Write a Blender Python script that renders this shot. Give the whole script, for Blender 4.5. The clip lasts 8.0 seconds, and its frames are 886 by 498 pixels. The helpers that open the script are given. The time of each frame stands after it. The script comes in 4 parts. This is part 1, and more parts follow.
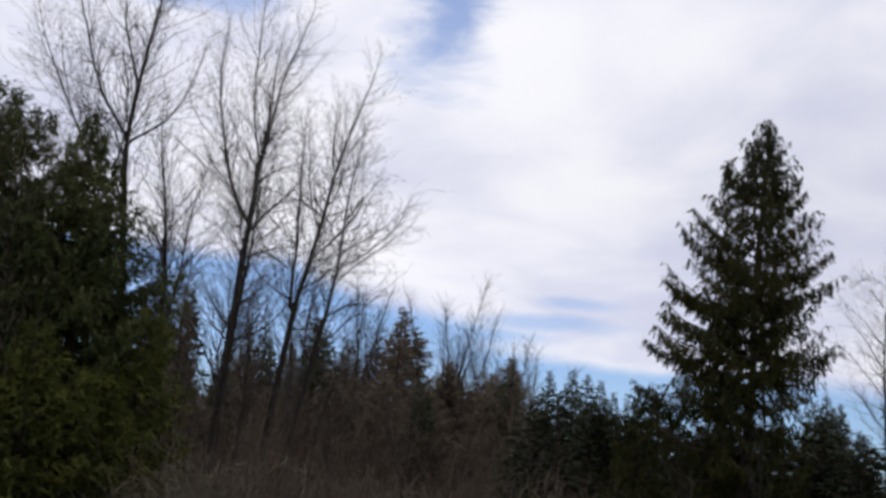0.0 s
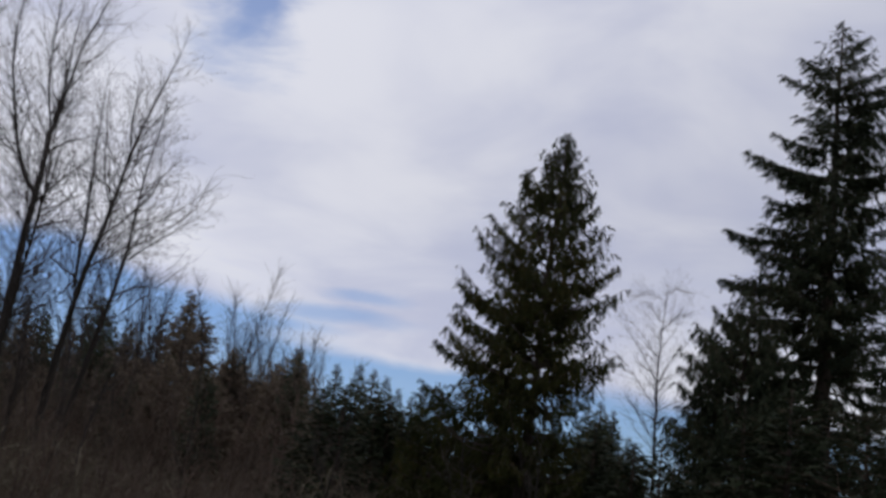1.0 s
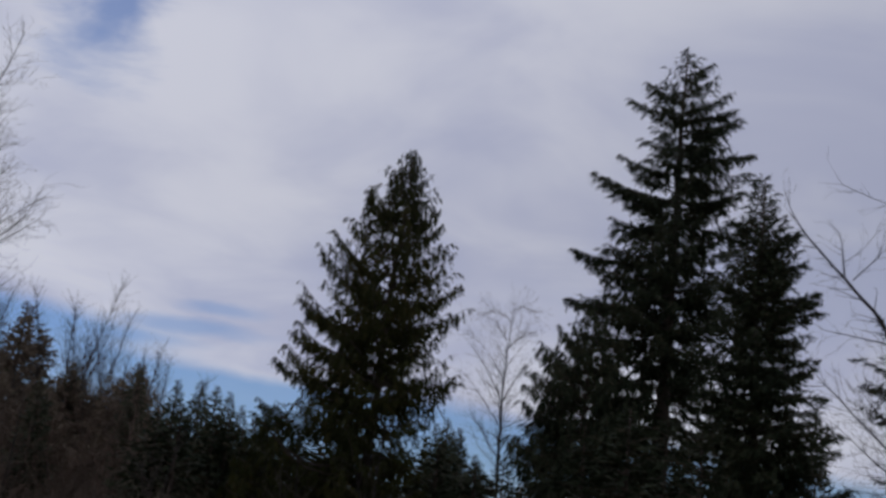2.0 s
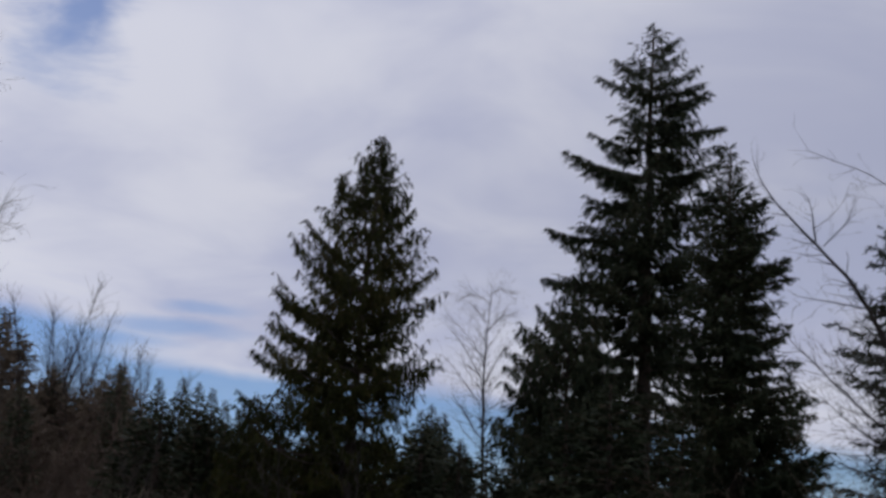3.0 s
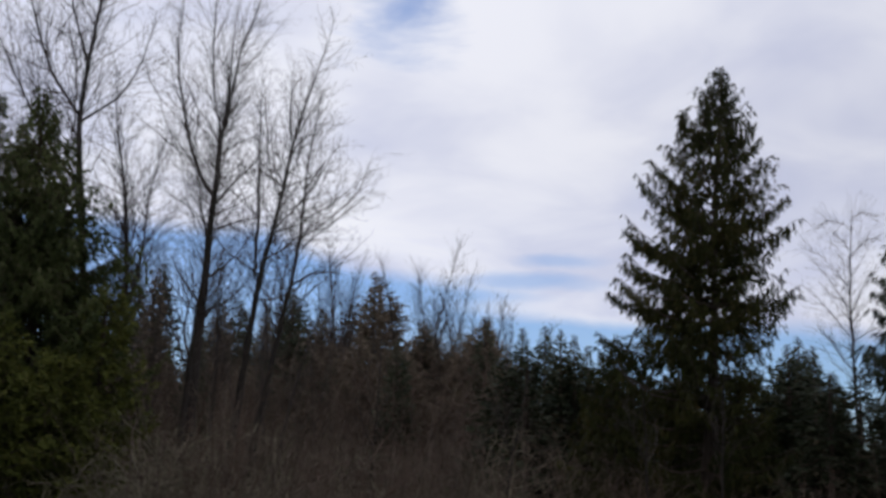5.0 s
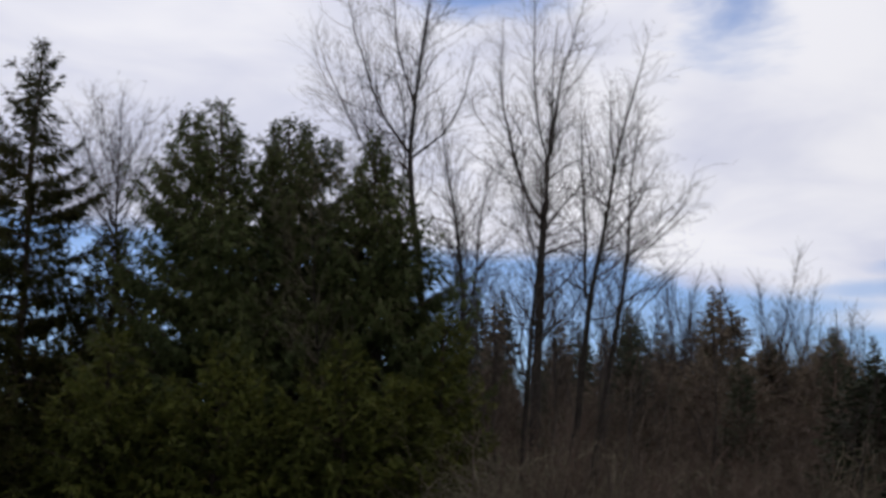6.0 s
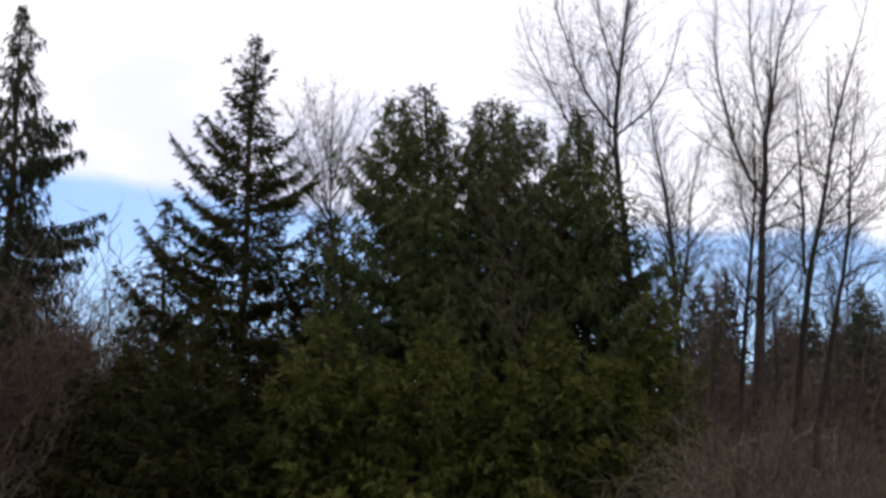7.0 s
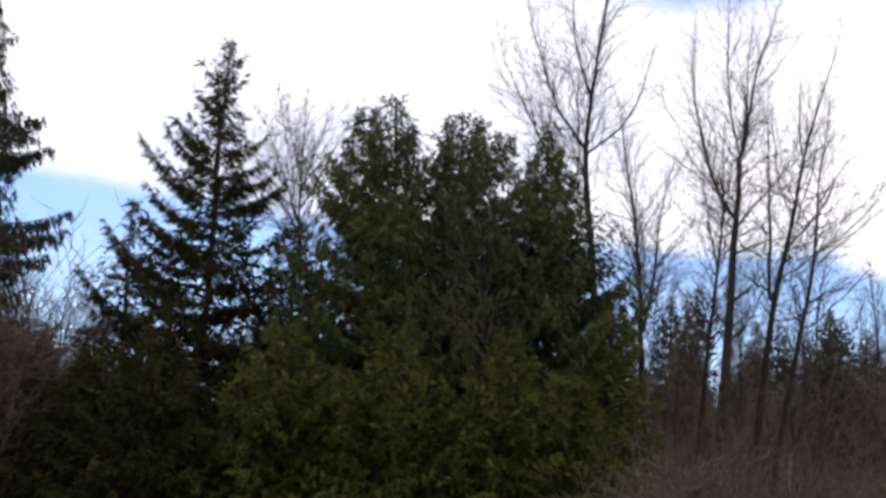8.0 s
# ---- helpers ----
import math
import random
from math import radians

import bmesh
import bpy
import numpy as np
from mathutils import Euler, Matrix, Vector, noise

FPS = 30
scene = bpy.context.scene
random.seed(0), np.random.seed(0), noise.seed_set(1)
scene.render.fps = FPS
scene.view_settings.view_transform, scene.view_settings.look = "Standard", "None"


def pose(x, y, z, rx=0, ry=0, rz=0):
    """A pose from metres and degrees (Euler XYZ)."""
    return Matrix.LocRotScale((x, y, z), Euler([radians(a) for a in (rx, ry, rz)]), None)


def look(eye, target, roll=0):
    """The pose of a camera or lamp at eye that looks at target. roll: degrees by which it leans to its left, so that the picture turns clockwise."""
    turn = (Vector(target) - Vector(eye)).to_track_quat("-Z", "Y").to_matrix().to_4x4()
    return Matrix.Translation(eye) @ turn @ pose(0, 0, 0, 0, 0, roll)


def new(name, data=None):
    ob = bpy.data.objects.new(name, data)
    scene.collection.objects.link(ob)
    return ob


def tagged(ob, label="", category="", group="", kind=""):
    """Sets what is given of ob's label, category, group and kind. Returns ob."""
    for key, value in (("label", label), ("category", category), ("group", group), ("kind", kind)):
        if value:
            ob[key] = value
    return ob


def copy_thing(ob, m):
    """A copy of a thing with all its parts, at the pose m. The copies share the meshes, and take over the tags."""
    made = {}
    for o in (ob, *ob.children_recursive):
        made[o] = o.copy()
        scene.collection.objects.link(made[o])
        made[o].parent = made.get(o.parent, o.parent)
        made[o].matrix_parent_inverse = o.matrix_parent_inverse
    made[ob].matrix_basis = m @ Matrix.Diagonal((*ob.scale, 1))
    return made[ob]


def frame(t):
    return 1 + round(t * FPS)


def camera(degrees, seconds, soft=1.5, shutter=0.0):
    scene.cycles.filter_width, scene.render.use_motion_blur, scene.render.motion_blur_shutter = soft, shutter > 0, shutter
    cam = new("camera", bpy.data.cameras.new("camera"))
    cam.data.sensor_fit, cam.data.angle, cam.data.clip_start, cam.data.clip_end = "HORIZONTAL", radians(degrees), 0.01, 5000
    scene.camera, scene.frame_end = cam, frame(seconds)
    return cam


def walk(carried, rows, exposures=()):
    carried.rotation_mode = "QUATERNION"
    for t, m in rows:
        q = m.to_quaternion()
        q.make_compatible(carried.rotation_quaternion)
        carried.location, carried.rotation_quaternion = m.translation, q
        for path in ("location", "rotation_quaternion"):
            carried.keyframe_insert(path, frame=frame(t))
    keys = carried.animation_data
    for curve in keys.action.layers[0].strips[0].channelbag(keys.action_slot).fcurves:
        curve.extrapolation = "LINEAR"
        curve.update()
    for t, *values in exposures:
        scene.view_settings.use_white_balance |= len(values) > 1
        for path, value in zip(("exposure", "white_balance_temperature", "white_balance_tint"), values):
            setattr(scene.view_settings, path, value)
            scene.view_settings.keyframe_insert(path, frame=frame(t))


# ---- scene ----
cam = camera(40.0, 8.0, soft=3.1, shutter=0.1)
walk(cam, [
    (0.0, pose(-0.027, -0.005, 1.583, 102.57, -4.90, -1.13)),
    (0.3, pose(-0.076, 0.016, 1.679, 101.64, -5.10, -2.74)),
    (0.5, pose(-0.100, 0.085, 1.688, 101.83, -6.00, -4.90)),
    (0.8, pose(-0.199, 0.055, 1.753, 103.76, -6.84, -9.07)),
    (1.0, pose(-0.184, 0.043, 1.664, 103.22, -6.70, -11.59)),
    (1.2, pose(-0.169, 0.185, 1.727, 103.68, -7.69, -13.88)),
    (1.5, pose(0.078, 0.332, 1.810, 105.11, -7.58, -16.24)),
    (1.7, pose(0.137, 0.350, 1.789, 104.88, -7.27, -17.28)),
    (2.0, pose(0.309, 0.373, 1.900, 104.63, -6.10, -18.36)),
    (2.2, pose(0.347, 0.360, 1.856, 104.65, -6.06, -18.73)),
    (3.3, pose(0.645, 0.326, 1.805, 103.82, -2.79, -18.55)),
    (3.5, pose(0.736, 0.377, 1.800, 103.27, -3.75, -18.55)),
    (4.0, pose(0.690, 0.340, 1.732, 102.22, -3.25, -15.21)),
    (4.2, pose(0.662, 0.210, 1.728, 100.94, -2.95, -12.82)),
    (5.3, pose(0.458, -0.209, 1.502, 100.93, -2.25, 2.06)),
    (5.5, pose(0.564, -0.283, 1.466, 101.11, -2.68, 4.12)),
    (5.8, pose(0.751, -0.314, 1.400, 101.72, -1.94, 9.59)),
    (6.0, pose(0.848, -0.339, 1.440, 101.43, -1.29, 14.78)),
    (6.2, pose(0.859, -0.454, 1.422, 100.10, -1.66, 18.28)),
    (6.4, pose(1.027, -0.340, 1.470, 100.10, -2.20, 21.39)),
    (6.5, pose(1.126, -0.264, 1.487, 100.21, -1.98, 22.40)),
    (6.8, pose(1.256, -0.186, 1.429, 100.21, -1.27, 25.41)),
    (7.0, pose(1.360, -0.135, 1.422, 100.26, -1.89, 25.50)),
    (7.2, pose(1.415, -0.055, 1.480, 100.54, -3.43, 25.28)),
    (7.5, pose(1.638, 0.031, 1.484, 101.56, -4.09, 24.11)),
    (8.0, pose(1.715, 0.076, 1.456, 100.88, -3.87, 24.23)),
], exposures=[(0.0, -0.04, 6550, 11), (0.6, -0.2, 6430, 11), (1.0, -0.42, 6300, 12), (1.2, -0.58, 6250, 13), (1.5, -0.74, 6150, 14), (2.2, -0.74, 6120, 14),
              (3.3, -0.5, 6200, 14), (3.5, -0.45, 6250, 14), (4.2, -0.36, 6300, 13), (5.3, -0.16, 6400, 11), (6.0, -0.18, 6550, 11), (6.5, 0.10, 6700, 11), (7.0, 0.44, 6750, 12), (8.0, 0.58, 6700, 13)])

# ---- sky and sun ----
SUN_AZ, SUN_EL = radians(-32), radians(50)
sun = new("sun", bpy.data.lights.new("sun", "SUN"))
sun.data.energy, sun.data.angle, sun.data.color = 0.7, radians(16), (1.0, 0.95, 0.88)
sun.matrix_world = look((300 * math.sin(SUN_AZ) * math.cos(SUN_EL), 300 * math.cos(SUN_AZ) * math.cos(SUN_EL),
                         300 * math.sin(SUN_EL)), (0, 0, 0))


class Nodes:
    """A short way to wire shader nodes."""

    def __init__(self, tree):
        self.tree = tree

    def add(self, kind, **settings):
        node = self.tree.nodes.new(kind)
        for key, value in settings.items():
            setattr(node, key, value)
        return node

    def put(self, socket, value):
        if isinstance(value, bpy.types.NodeSocket):
            self.tree.links.new(value, socket)
        else:
            socket.default_value = value

    def math(self, op, a, b=0.0, clamp=False):
        node = self.add("ShaderNodeMath", operation=op, use_clamp=clamp)
        self.put(node.inputs[0], a)
        self.put(node.inputs[1], b)
        return node.outputs[0]

    def smooth(self, value, low, high):
        node = self.add("ShaderNodeMapRange", interpolation_type="SMOOTHSTEP", clamp=True)
        for slot, v in zip(node.inputs[:5], (value, low, high, 0.0, 1.0)):
            self.put(slot, v)
        return node.outputs[0]

    def mix(self, fac, a, b, blend="MIX"):
        node = self.add("ShaderNodeMix", data_type="RGBA", blend_type=blend)
        self.put(node.inputs[0], fac)
        self.put(node.inputs[6], a)
        self.put(node.inputs[7], b)
        return node.outputs[2]

    def noise(self, vector, scale, detail=4.0, rough=0.5, warp=0.0):
        node = self.add("ShaderNodeTexNoise")
        self.put(node.inputs["Vector"], vector)
        node.inputs["Scale"].default_value = scale
        node.inputs["Detail"].default_value = detail
        node.inputs["Roughness"].default_value = rough
        node.inputs["Distortion"].default_value = warp
        return node.outputs["Fac"]


def build_sky():
    world = bpy.data.worlds.new("sky")
    world.use_nodes = True
    scene.world = world
    n = Nodes(world.node_tree)
    n.tree.nodes.clear()
    way = n.add("ShaderNodeTexCoord").outputs["Generated"]
    xyz = n.add("ShaderNodeSeparateXYZ")
    n.put(xyz.inputs[0], way)
    x, y, z = xyz.outputs
    az = n.math("MULTIPLY", n.math("ARCTAN2", x, y), 57.2958)
    el = n.math("MULTIPLY", n.math("ARCSINE", z), 57.2958)
    # the cloud deck seen in perspective
    up = n.math("ADD", n.math("MAXIMUM", z, 0.0), 0.16)
    deck = n.add("ShaderNodeCombineXYZ")
    n.put(deck.inputs[0], n.math("DIVIDE", x, up))
    n.put(deck.inputs[1], n.math("DIVIDE", y, up))
    deck = deck.outputs[0]
    flat = n.add("ShaderNodeCombineXYZ")
    n.put(flat.inputs[0], n.math("MULTIPLY", az, 0.05))
    n.put(flat.inputs[1], n.math("MULTIPLY", el, 0.16))
    flat = flat.outputs[0]
    big = n.noise(deck, 0.75, 3.0, 0.45, 0.3)
    fine = n.noise(deck, 2.6, 4.0, 0.5, 0.5)
    rag = n.math("SUBTRACT", n.noise(flat, 2.2, 5.0, 0.6, 0.5), 0.5)
    rag2 = n.math("SUBTRACT", n.noise(flat, 5.0, 4.0, 0.6, 0.3), 0.5)

    def oval(a, e, wide, tall, soft=1.0, ragged=1.0):
        da = n.math("DIVIDE", n.math("ADD", n.math("SUBTRACT", az, a), n.math("MULTIPLY", rag, 5.0 * ragged)), wide)
        de = n.math("DIVIDE", n.math("ADD", n.math("SUBTRACT", el, e), n.math("MULTIPLY", rag2, 1.6 * ragged)), tall)
        d = n.math("SQRT", n.math("ADD", n.math("MULTIPLY", da, da), n.math("MULTIPLY", de, de)))
        return n.smooth(d, 1.0 + 0.5 * soft, 1.0 - 0.6 * soft)

    # lower edge of the cloud, by bearing
    ramp = n.add("ShaderNodeValToRGB")
    n.put(ramp.inputs[0], n.math("DIVIDE", n.math("ADD", az, 60.0), 120.0))
    stops = ((0.0, 13.2), (0.14, 12.7), (0.2, 12.2), (0.37, 11.4), (0.44, 11.2), (0.475, 9.7), (0.54, 9.0), (0.60, 7.9), (0.68, 7.0), (0.82, 5.2))
    while len(ramp.color_ramp.elements) < len(stops):
        ramp.color_ramp.elements.new(0.5)
    for mark, (where, value) in zip(ramp.color_ramp.elements, stops):
        mark.position, mark.color = where, (value / 20,) * 3 + (1.0,)
    edge = n.math("MULTIPLY", ramp.outputs[0], 20.0)
    gap = n.math("SUBTRACT", n.math("ADD", edge, n.math("MULTIPLY", rag, 1.1)), el)
    low = n.math("MULTIPLY", n.smooth(gap, -0.5, 0.6), n.math("SUBTRACT", 0.99, n.math("MULTIPLY", fine, 0.18)))
    low = n.math("MULTIPLY", low, n.math("SUBTRACT", 1.0, n.math("MULTIPLY", oval(10.0, 8.2, 6.5, 0.75, 0.8, 0.4), 0.95)))
    holes = [n.math("MULTIPLY", oval(-0.8, 23.2, 2.8, 2.9, 1.3, 2.2), 0.75), n.math("MULTIPLY", oval(-13.0, 23.6, 4.0, 1.3), 0.9),
             n.math("MULTIPLY", oval(6.6, 10.4, 1.8, 0.35, 1.2, 0.5), 0.5), n.math("MULTIPLY", oval(5.0, 9.35, 3.4, 0.42, 1.3, 0.6), 0.6)]
    blue = low
    for hole in holes:
        blue = n.math("MAXIMUM", blue, hole)
    thin = n.math("MULTIPLY", n.smooth(big, 0.42, 0.25), 0.12)
    blue = n.math("MAXIMUM", blue, thin)
    # air
    air = n.add("ShaderNodeTexSky", sky_type="NISHITA", sun_disc=False, sun_elevation=SUN_EL, sun_rotation=SUN_AZ, dust_density=0.3)
    air = n.mix(1.0, air.outputs[0], (0.063, 0.080, 0.108, 1), "MULTIPLY")
    # cloud: brighter towards the sun and where it is thin
    tone = n.math("ADD", n.math("MULTIPLY", big, 0.65), n.math("MULTIPLY", fine, 0.35))
    body = n.mix(n.smooth(tone, 0.39, 0.59), (0.65, 0.68, 0.84, 1), (0.93, 0.938, 1.0, 1))
    towards = n.add("ShaderNodeVectorMath", operation="DOT_PRODUCT")
    n.put(towards.inputs[0], way)
    towards.inputs[1].default_value = (math.sin(SUN_AZ) * math.cos(SUN_EL), math.cos(SUN_AZ) * math.cos(SUN_EL), math.sin(SUN_EL))
    glow = n.math("ADD", 0.66, n.math("MULTIPLY", n.smooth(towards.outputs["Value"], -0.7, 0.4), 0.20))
    glow = n.math("ADD", glow, n.math("MULTIPLY", n.smooth(towards.outputs["Value"], 0.35, 1.0), 0.24))
    glow = n.math("ADD", glow, n.math("MULTIPLY", n.smooth(el, 17.0, 7.0), 0.10))
    cloud = n.add("ShaderNodeVectorMath", operation="SCALE")
    n.put(cloud.inputs[0], body)
    n.put(cloud.inputs["Scale"], glow)
    colour = n.mix(blue, cloud.outputs[0], air)
    back = n.add("ShaderNodeBackground")
    n.put(back.inputs[0], colour)
    back.inputs[1].default_value = 1.0
    out = n.add("ShaderNodeOutputWorld")
    n.put(out.inputs[0], back.outputs[0])


build_sky()


# ---- materials ----
def material(name, dark, light, extra=None, scale=1.5, rough=0.75, bump=0.0, bump_scale=20.0, island=0.0, stretch=(1, 1, 1), glow_through=0.0):
    m = bpy.data.materials.new(name)
    m.use_nodes = True
    n = Nodes(m.node_tree)
    shader = m.node_tree.nodes["Principled BSDF"]
    shader.inputs["Roughness"].default_value = rough
    shader.inputs["Specular IOR Level"].default_value = 0.06 if glow_through else 0.2
    spot = n.add("ShaderNodeTexCoord").outputs["Object"]
    turn = n.add("ShaderNodeMapping")
    n.put(turn.inputs[0], spot)
    turn.inputs["Scale"].default_value = stretch
    spot = turn.outputs[0]
    wide, small = n.noise(spot, scale, 3.0), n.noise(spot, scale * 9, 4.0)
    f = n.math("ADD", n.math("MULTIPLY", wide, 0.6), n.math("MULTIPLY", small, 0.4))
    colour = n.mix(n.smooth(f, 0.36, 0.64), (*dark, 1), (*light, 1))
    if island:
        each = n.add("ShaderNodeNewGeometry").outputs["Random Per Island"]
        colour = n.mix(n.math("MULTIPLY", n.smooth(each, 0.25, 1.0), island), colour, (*light, 1))
        if extra:
            colour = n.mix(n.math("MULTIPLY", n.smooth(n.math("ADD", each, n.math("SUBTRACT", wide, 0.5)), 0.84, 1.0), 0.8), colour, (*extra, 1))
    elif extra:
        colour = n.mix(n.smooth(n.noise(spot, scale * 0.35, 3.0), 0.52, 0.7), colour, (*extra, 1))
    n.put(shader.inputs["Base Color"], colour)
    if bump:
        b = n.add("ShaderNodeBump")
        b.inputs["Strength"].default_value, b.inputs["Distance"].default_value = bump, 0.03
        n.put(b.inputs["Height"], n.noise(spot, bump_scale, 5.0, 0.65))
        n.put(shader.inputs["Normal"], b.outputs[0])
    if glow_through:
        leaf = n.add("ShaderNodeBsdfTranslucent")
        n.put(leaf.inputs[0], colour)
        both = n.add("ShaderNodeMixShader")
        both.inputs[0].default_value = glow_through
        n.put(both.inputs[1], shader.outputs[0])
        n.put(both.inputs[2], leaf.outputs[0])
        n.put(m.node_tree.nodes["Material Output"].inputs[0], both.outputs[0])
    return m


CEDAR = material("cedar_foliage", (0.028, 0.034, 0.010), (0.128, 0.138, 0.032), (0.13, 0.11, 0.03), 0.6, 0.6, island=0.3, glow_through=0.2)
# deep cedar green; on low, back and left-hand cedars it stands in for shade
CEDAR_DARK = material("dark_shade_cedar_foliage", (0.018, 0.021, 0.007), (0.046, 0.048, 0.013), (0.078, 0.053, 0.020), 0.6, 0.6, island=0.25, glow_through=0.15)
# the stand's green, darkened so that the colour itself holds shade
CEDAR_MID = material("shaded_cedar_foliage", (0.033, 0.044, 0.019), (0.102, 0.120, 0.042), (0.125, 0.105, 0.062), 0.6, 0.6, island=0.3, glow_through=0.2)
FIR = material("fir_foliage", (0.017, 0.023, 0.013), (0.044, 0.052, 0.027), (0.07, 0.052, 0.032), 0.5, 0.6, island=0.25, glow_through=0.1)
# paler than the near firs, with distance haze put into the colour
FAR_FIR = material("hazed_fir_foliage", (0.040, 0.050, 0.032), (0.090, 0.098, 0.060), (0.12, 0.09, 0.055), 0.3, 0.7, island=0.3, glow_through=0.2)
FAR_BROWN = material("rusty_needles", (0.13, 0.10, 0.074), (0.225, 0.176, 0.128), (0.08, 0.085, 0.05), 0.3, 0.7, island=0.3, glow_through=0.3)
BARK = material("grey_bark", (0.015, 0.012, 0.010), (0.045, 0.037, 0.031), (0.036, 0.037, 0.021), 1.2, 0.9, 0.9, 14.0, stretch=(1, 1, 0.3))
DARK_BARK = material("conifer_bark", (0.035, 0.026, 0.02), (0.09, 0.065, 0.05), None, 1.5, 0.9, 0.9, 16.0, stretch=(1, 1, 0.25))
TWIG = material("alder_twigs", (0.032, 0.026, 0.022), (0.075, 0.060, 0.052), None, 1.5, 0.8, island=0.4)
SHRUB = material("brown_brush", (0.062, 0.046, 0.036), (0.155, 0.115, 0.086), (0.15, 0.125, 0.078), 0.8, 0.85, island=0.5)
RED_SHRUB = material("reddish_brush", (0.057, 0.037, 0.029), (0.138, 0.092, 0.068), (0.13, 0.098, 0.065), 0.8, 0.85, island=0.5)
MOSSY = material("mossy_branches", (0.09, 0.077, 0.052), (0.225, 0.193, 0.130), None, 0.9, 0.9, island=0.4)
SOIL = material("meadow_ground", (0.045, 0.042, 0.022), (0.11, 0.095, 0.05), (0.06, 0.075, 0.025), 0.35, 0.95, 0.8, 6.0)


# ---- mesh making ----
def mesh_of(name, verts, faces, mat):
    """A mesh from an array of places and an array of faces, all with as many corners."""
    verts, faces = np.asarray(verts, np.float32).reshape(-1, 3), np.asarray(faces, np.int32)
    me = bpy.data.meshes.new(name)
    me.vertices.add(len(verts))
    me.vertices.foreach_set("co", verts.ravel())
    me.loops.add(faces.size)
    me.loops.foreach_set("vertex_index", faces.ravel())
    me.polygons.add(len(faces))
    me.polygons.foreach_set("loop_start", np.arange(0, faces.size, faces.shape[1], dtype=np.int32))
    me.update(calc_edges=True)
    me.validate()
    me.materials.append(mat)
    return me


def unit(a):
    return a / np.maximum(np.linalg.norm(a, axis=-1, keepdims=True), 1e-9)


def sticks(segments, sides=3):
    """Tapered prisms: rows of start, end (three numbers each), start radius and end radius."""
    s = np.asarray(segments, float)
    a, b, ra, rb = s[:, 0:3], s[:, 3:6], s[:, 6:7], s[:, 7:8]
    d = unit(b - a)
    ref = np.where(np.abs(d[:, 2:3]) > 0.9, [[1.0, 0, 0]], [[0, 0, 1.0]])
    u = unit(np.cross(d, ref))
    v = np.cross(d, u)
    ring = [u * math.cos(2 * math.pi * k / sides) + v * math.sin(2 * math.pi * k / sides) for k in range(sides)]
    verts = np.stack([a + r * ra for r in ring] + [b + r * rb for r in ring], 1)
    first = np.arange(len(s))[:, None] * (2 * sides)
    faces = np.concatenate([first + np.array([k, (k + 1) % sides, sides + (k + 1) % sides, sides + k]) for k in range(sides)])
    return verts.reshape(-1, 3), faces


def tube(points, radii, sides=9):
    """One smooth tapered pipe through the points, closed at its end."""
    points = np.asarray(points, float)
    along = unit(np.gradient(points, axis=0))
    u = unit(np.cross(along, np.array([0.31, 0.95, 0.02])))
    v = np.cross(along, u)
    angle = np.arange(sides) * 2 * math.pi / sides
    ring = u[:, None] * np.cos(angle)[None, :, None] + v[:, None] * np.sin(angle)[None, :, None]
    verts = (points[:, None] + ring * np.asarray(radii, float)[:, None, None]).reshape(-1, 3)
    i, k = np.meshgrid(np.arange(len(points) - 1), np.arange(sides), indexing="ij")
    i, k = i.ravel(), k.ravel()
    nxt = (k + 1) % sides
    return verts, np.stack([i * sides + k, i * sides + nxt, (i + 1) * sides + nxt, (i + 1) * sides + k], 1)


def thing(name, place, label, category, group=""):
    ob = new(name)
    ob.location = place
    ob.empty_display_size = 0.3
    return tagged(ob, label, category, group)


def part(name, me, parent, label="", smooth=False, kind=""):
    ob = new(name, me)
    ob.parent = parent
    if smooth:
        me.shade_smooth()
    return tagged(ob, label, kind=kind)


def blades(place, way, flat, long, wide):
    """Small pointed sprigs of foliage, each a narrow spear that lies across the direction flat."""
    way = unit(way)
    side = unit(np.cross(way, flat)) * wide[:, None]
    verts = np.stack([place + side, place - side, place + way * long[:, None]], 1)
    return verts.reshape(-1, 3), np.arange(len(place) * 3).reshape(-1, 3)


# how boughs rise at the foot and at the top of a tree, how their ends turn up, how far side shoots and sprays hang,
# how far a spray follows its shoot, and how wide it strays
HABITS = {"cedar": (-0.40, 0.75, 0.38, 0.60, 1.45, 0.34, 0.24), "fir": (-0.22, 0.50, 0.20, 0.35, 0.45, 0.80, 0.45), "shaggy": (-0.25, 0.40, 0.16, 0.60, 0.95, 0.60, 0.38),
          "spruce": (-0.28, 0.50, 0.22, 0.80, 1.50, 0.30, 0.22), "tufted": (-0.20, 0.60, 0.42, 0.30, 0.70, 0.65, 0.35), "arching": (-0.25, 0.75, 0.40, 0.50, 1.05, 0.55, 0.32), "bushy": (-0.10, 0.80, 0.22, 0.30, 0.62, 0.80, 0.40)}
UP = np.array([0, 0, 1.0])


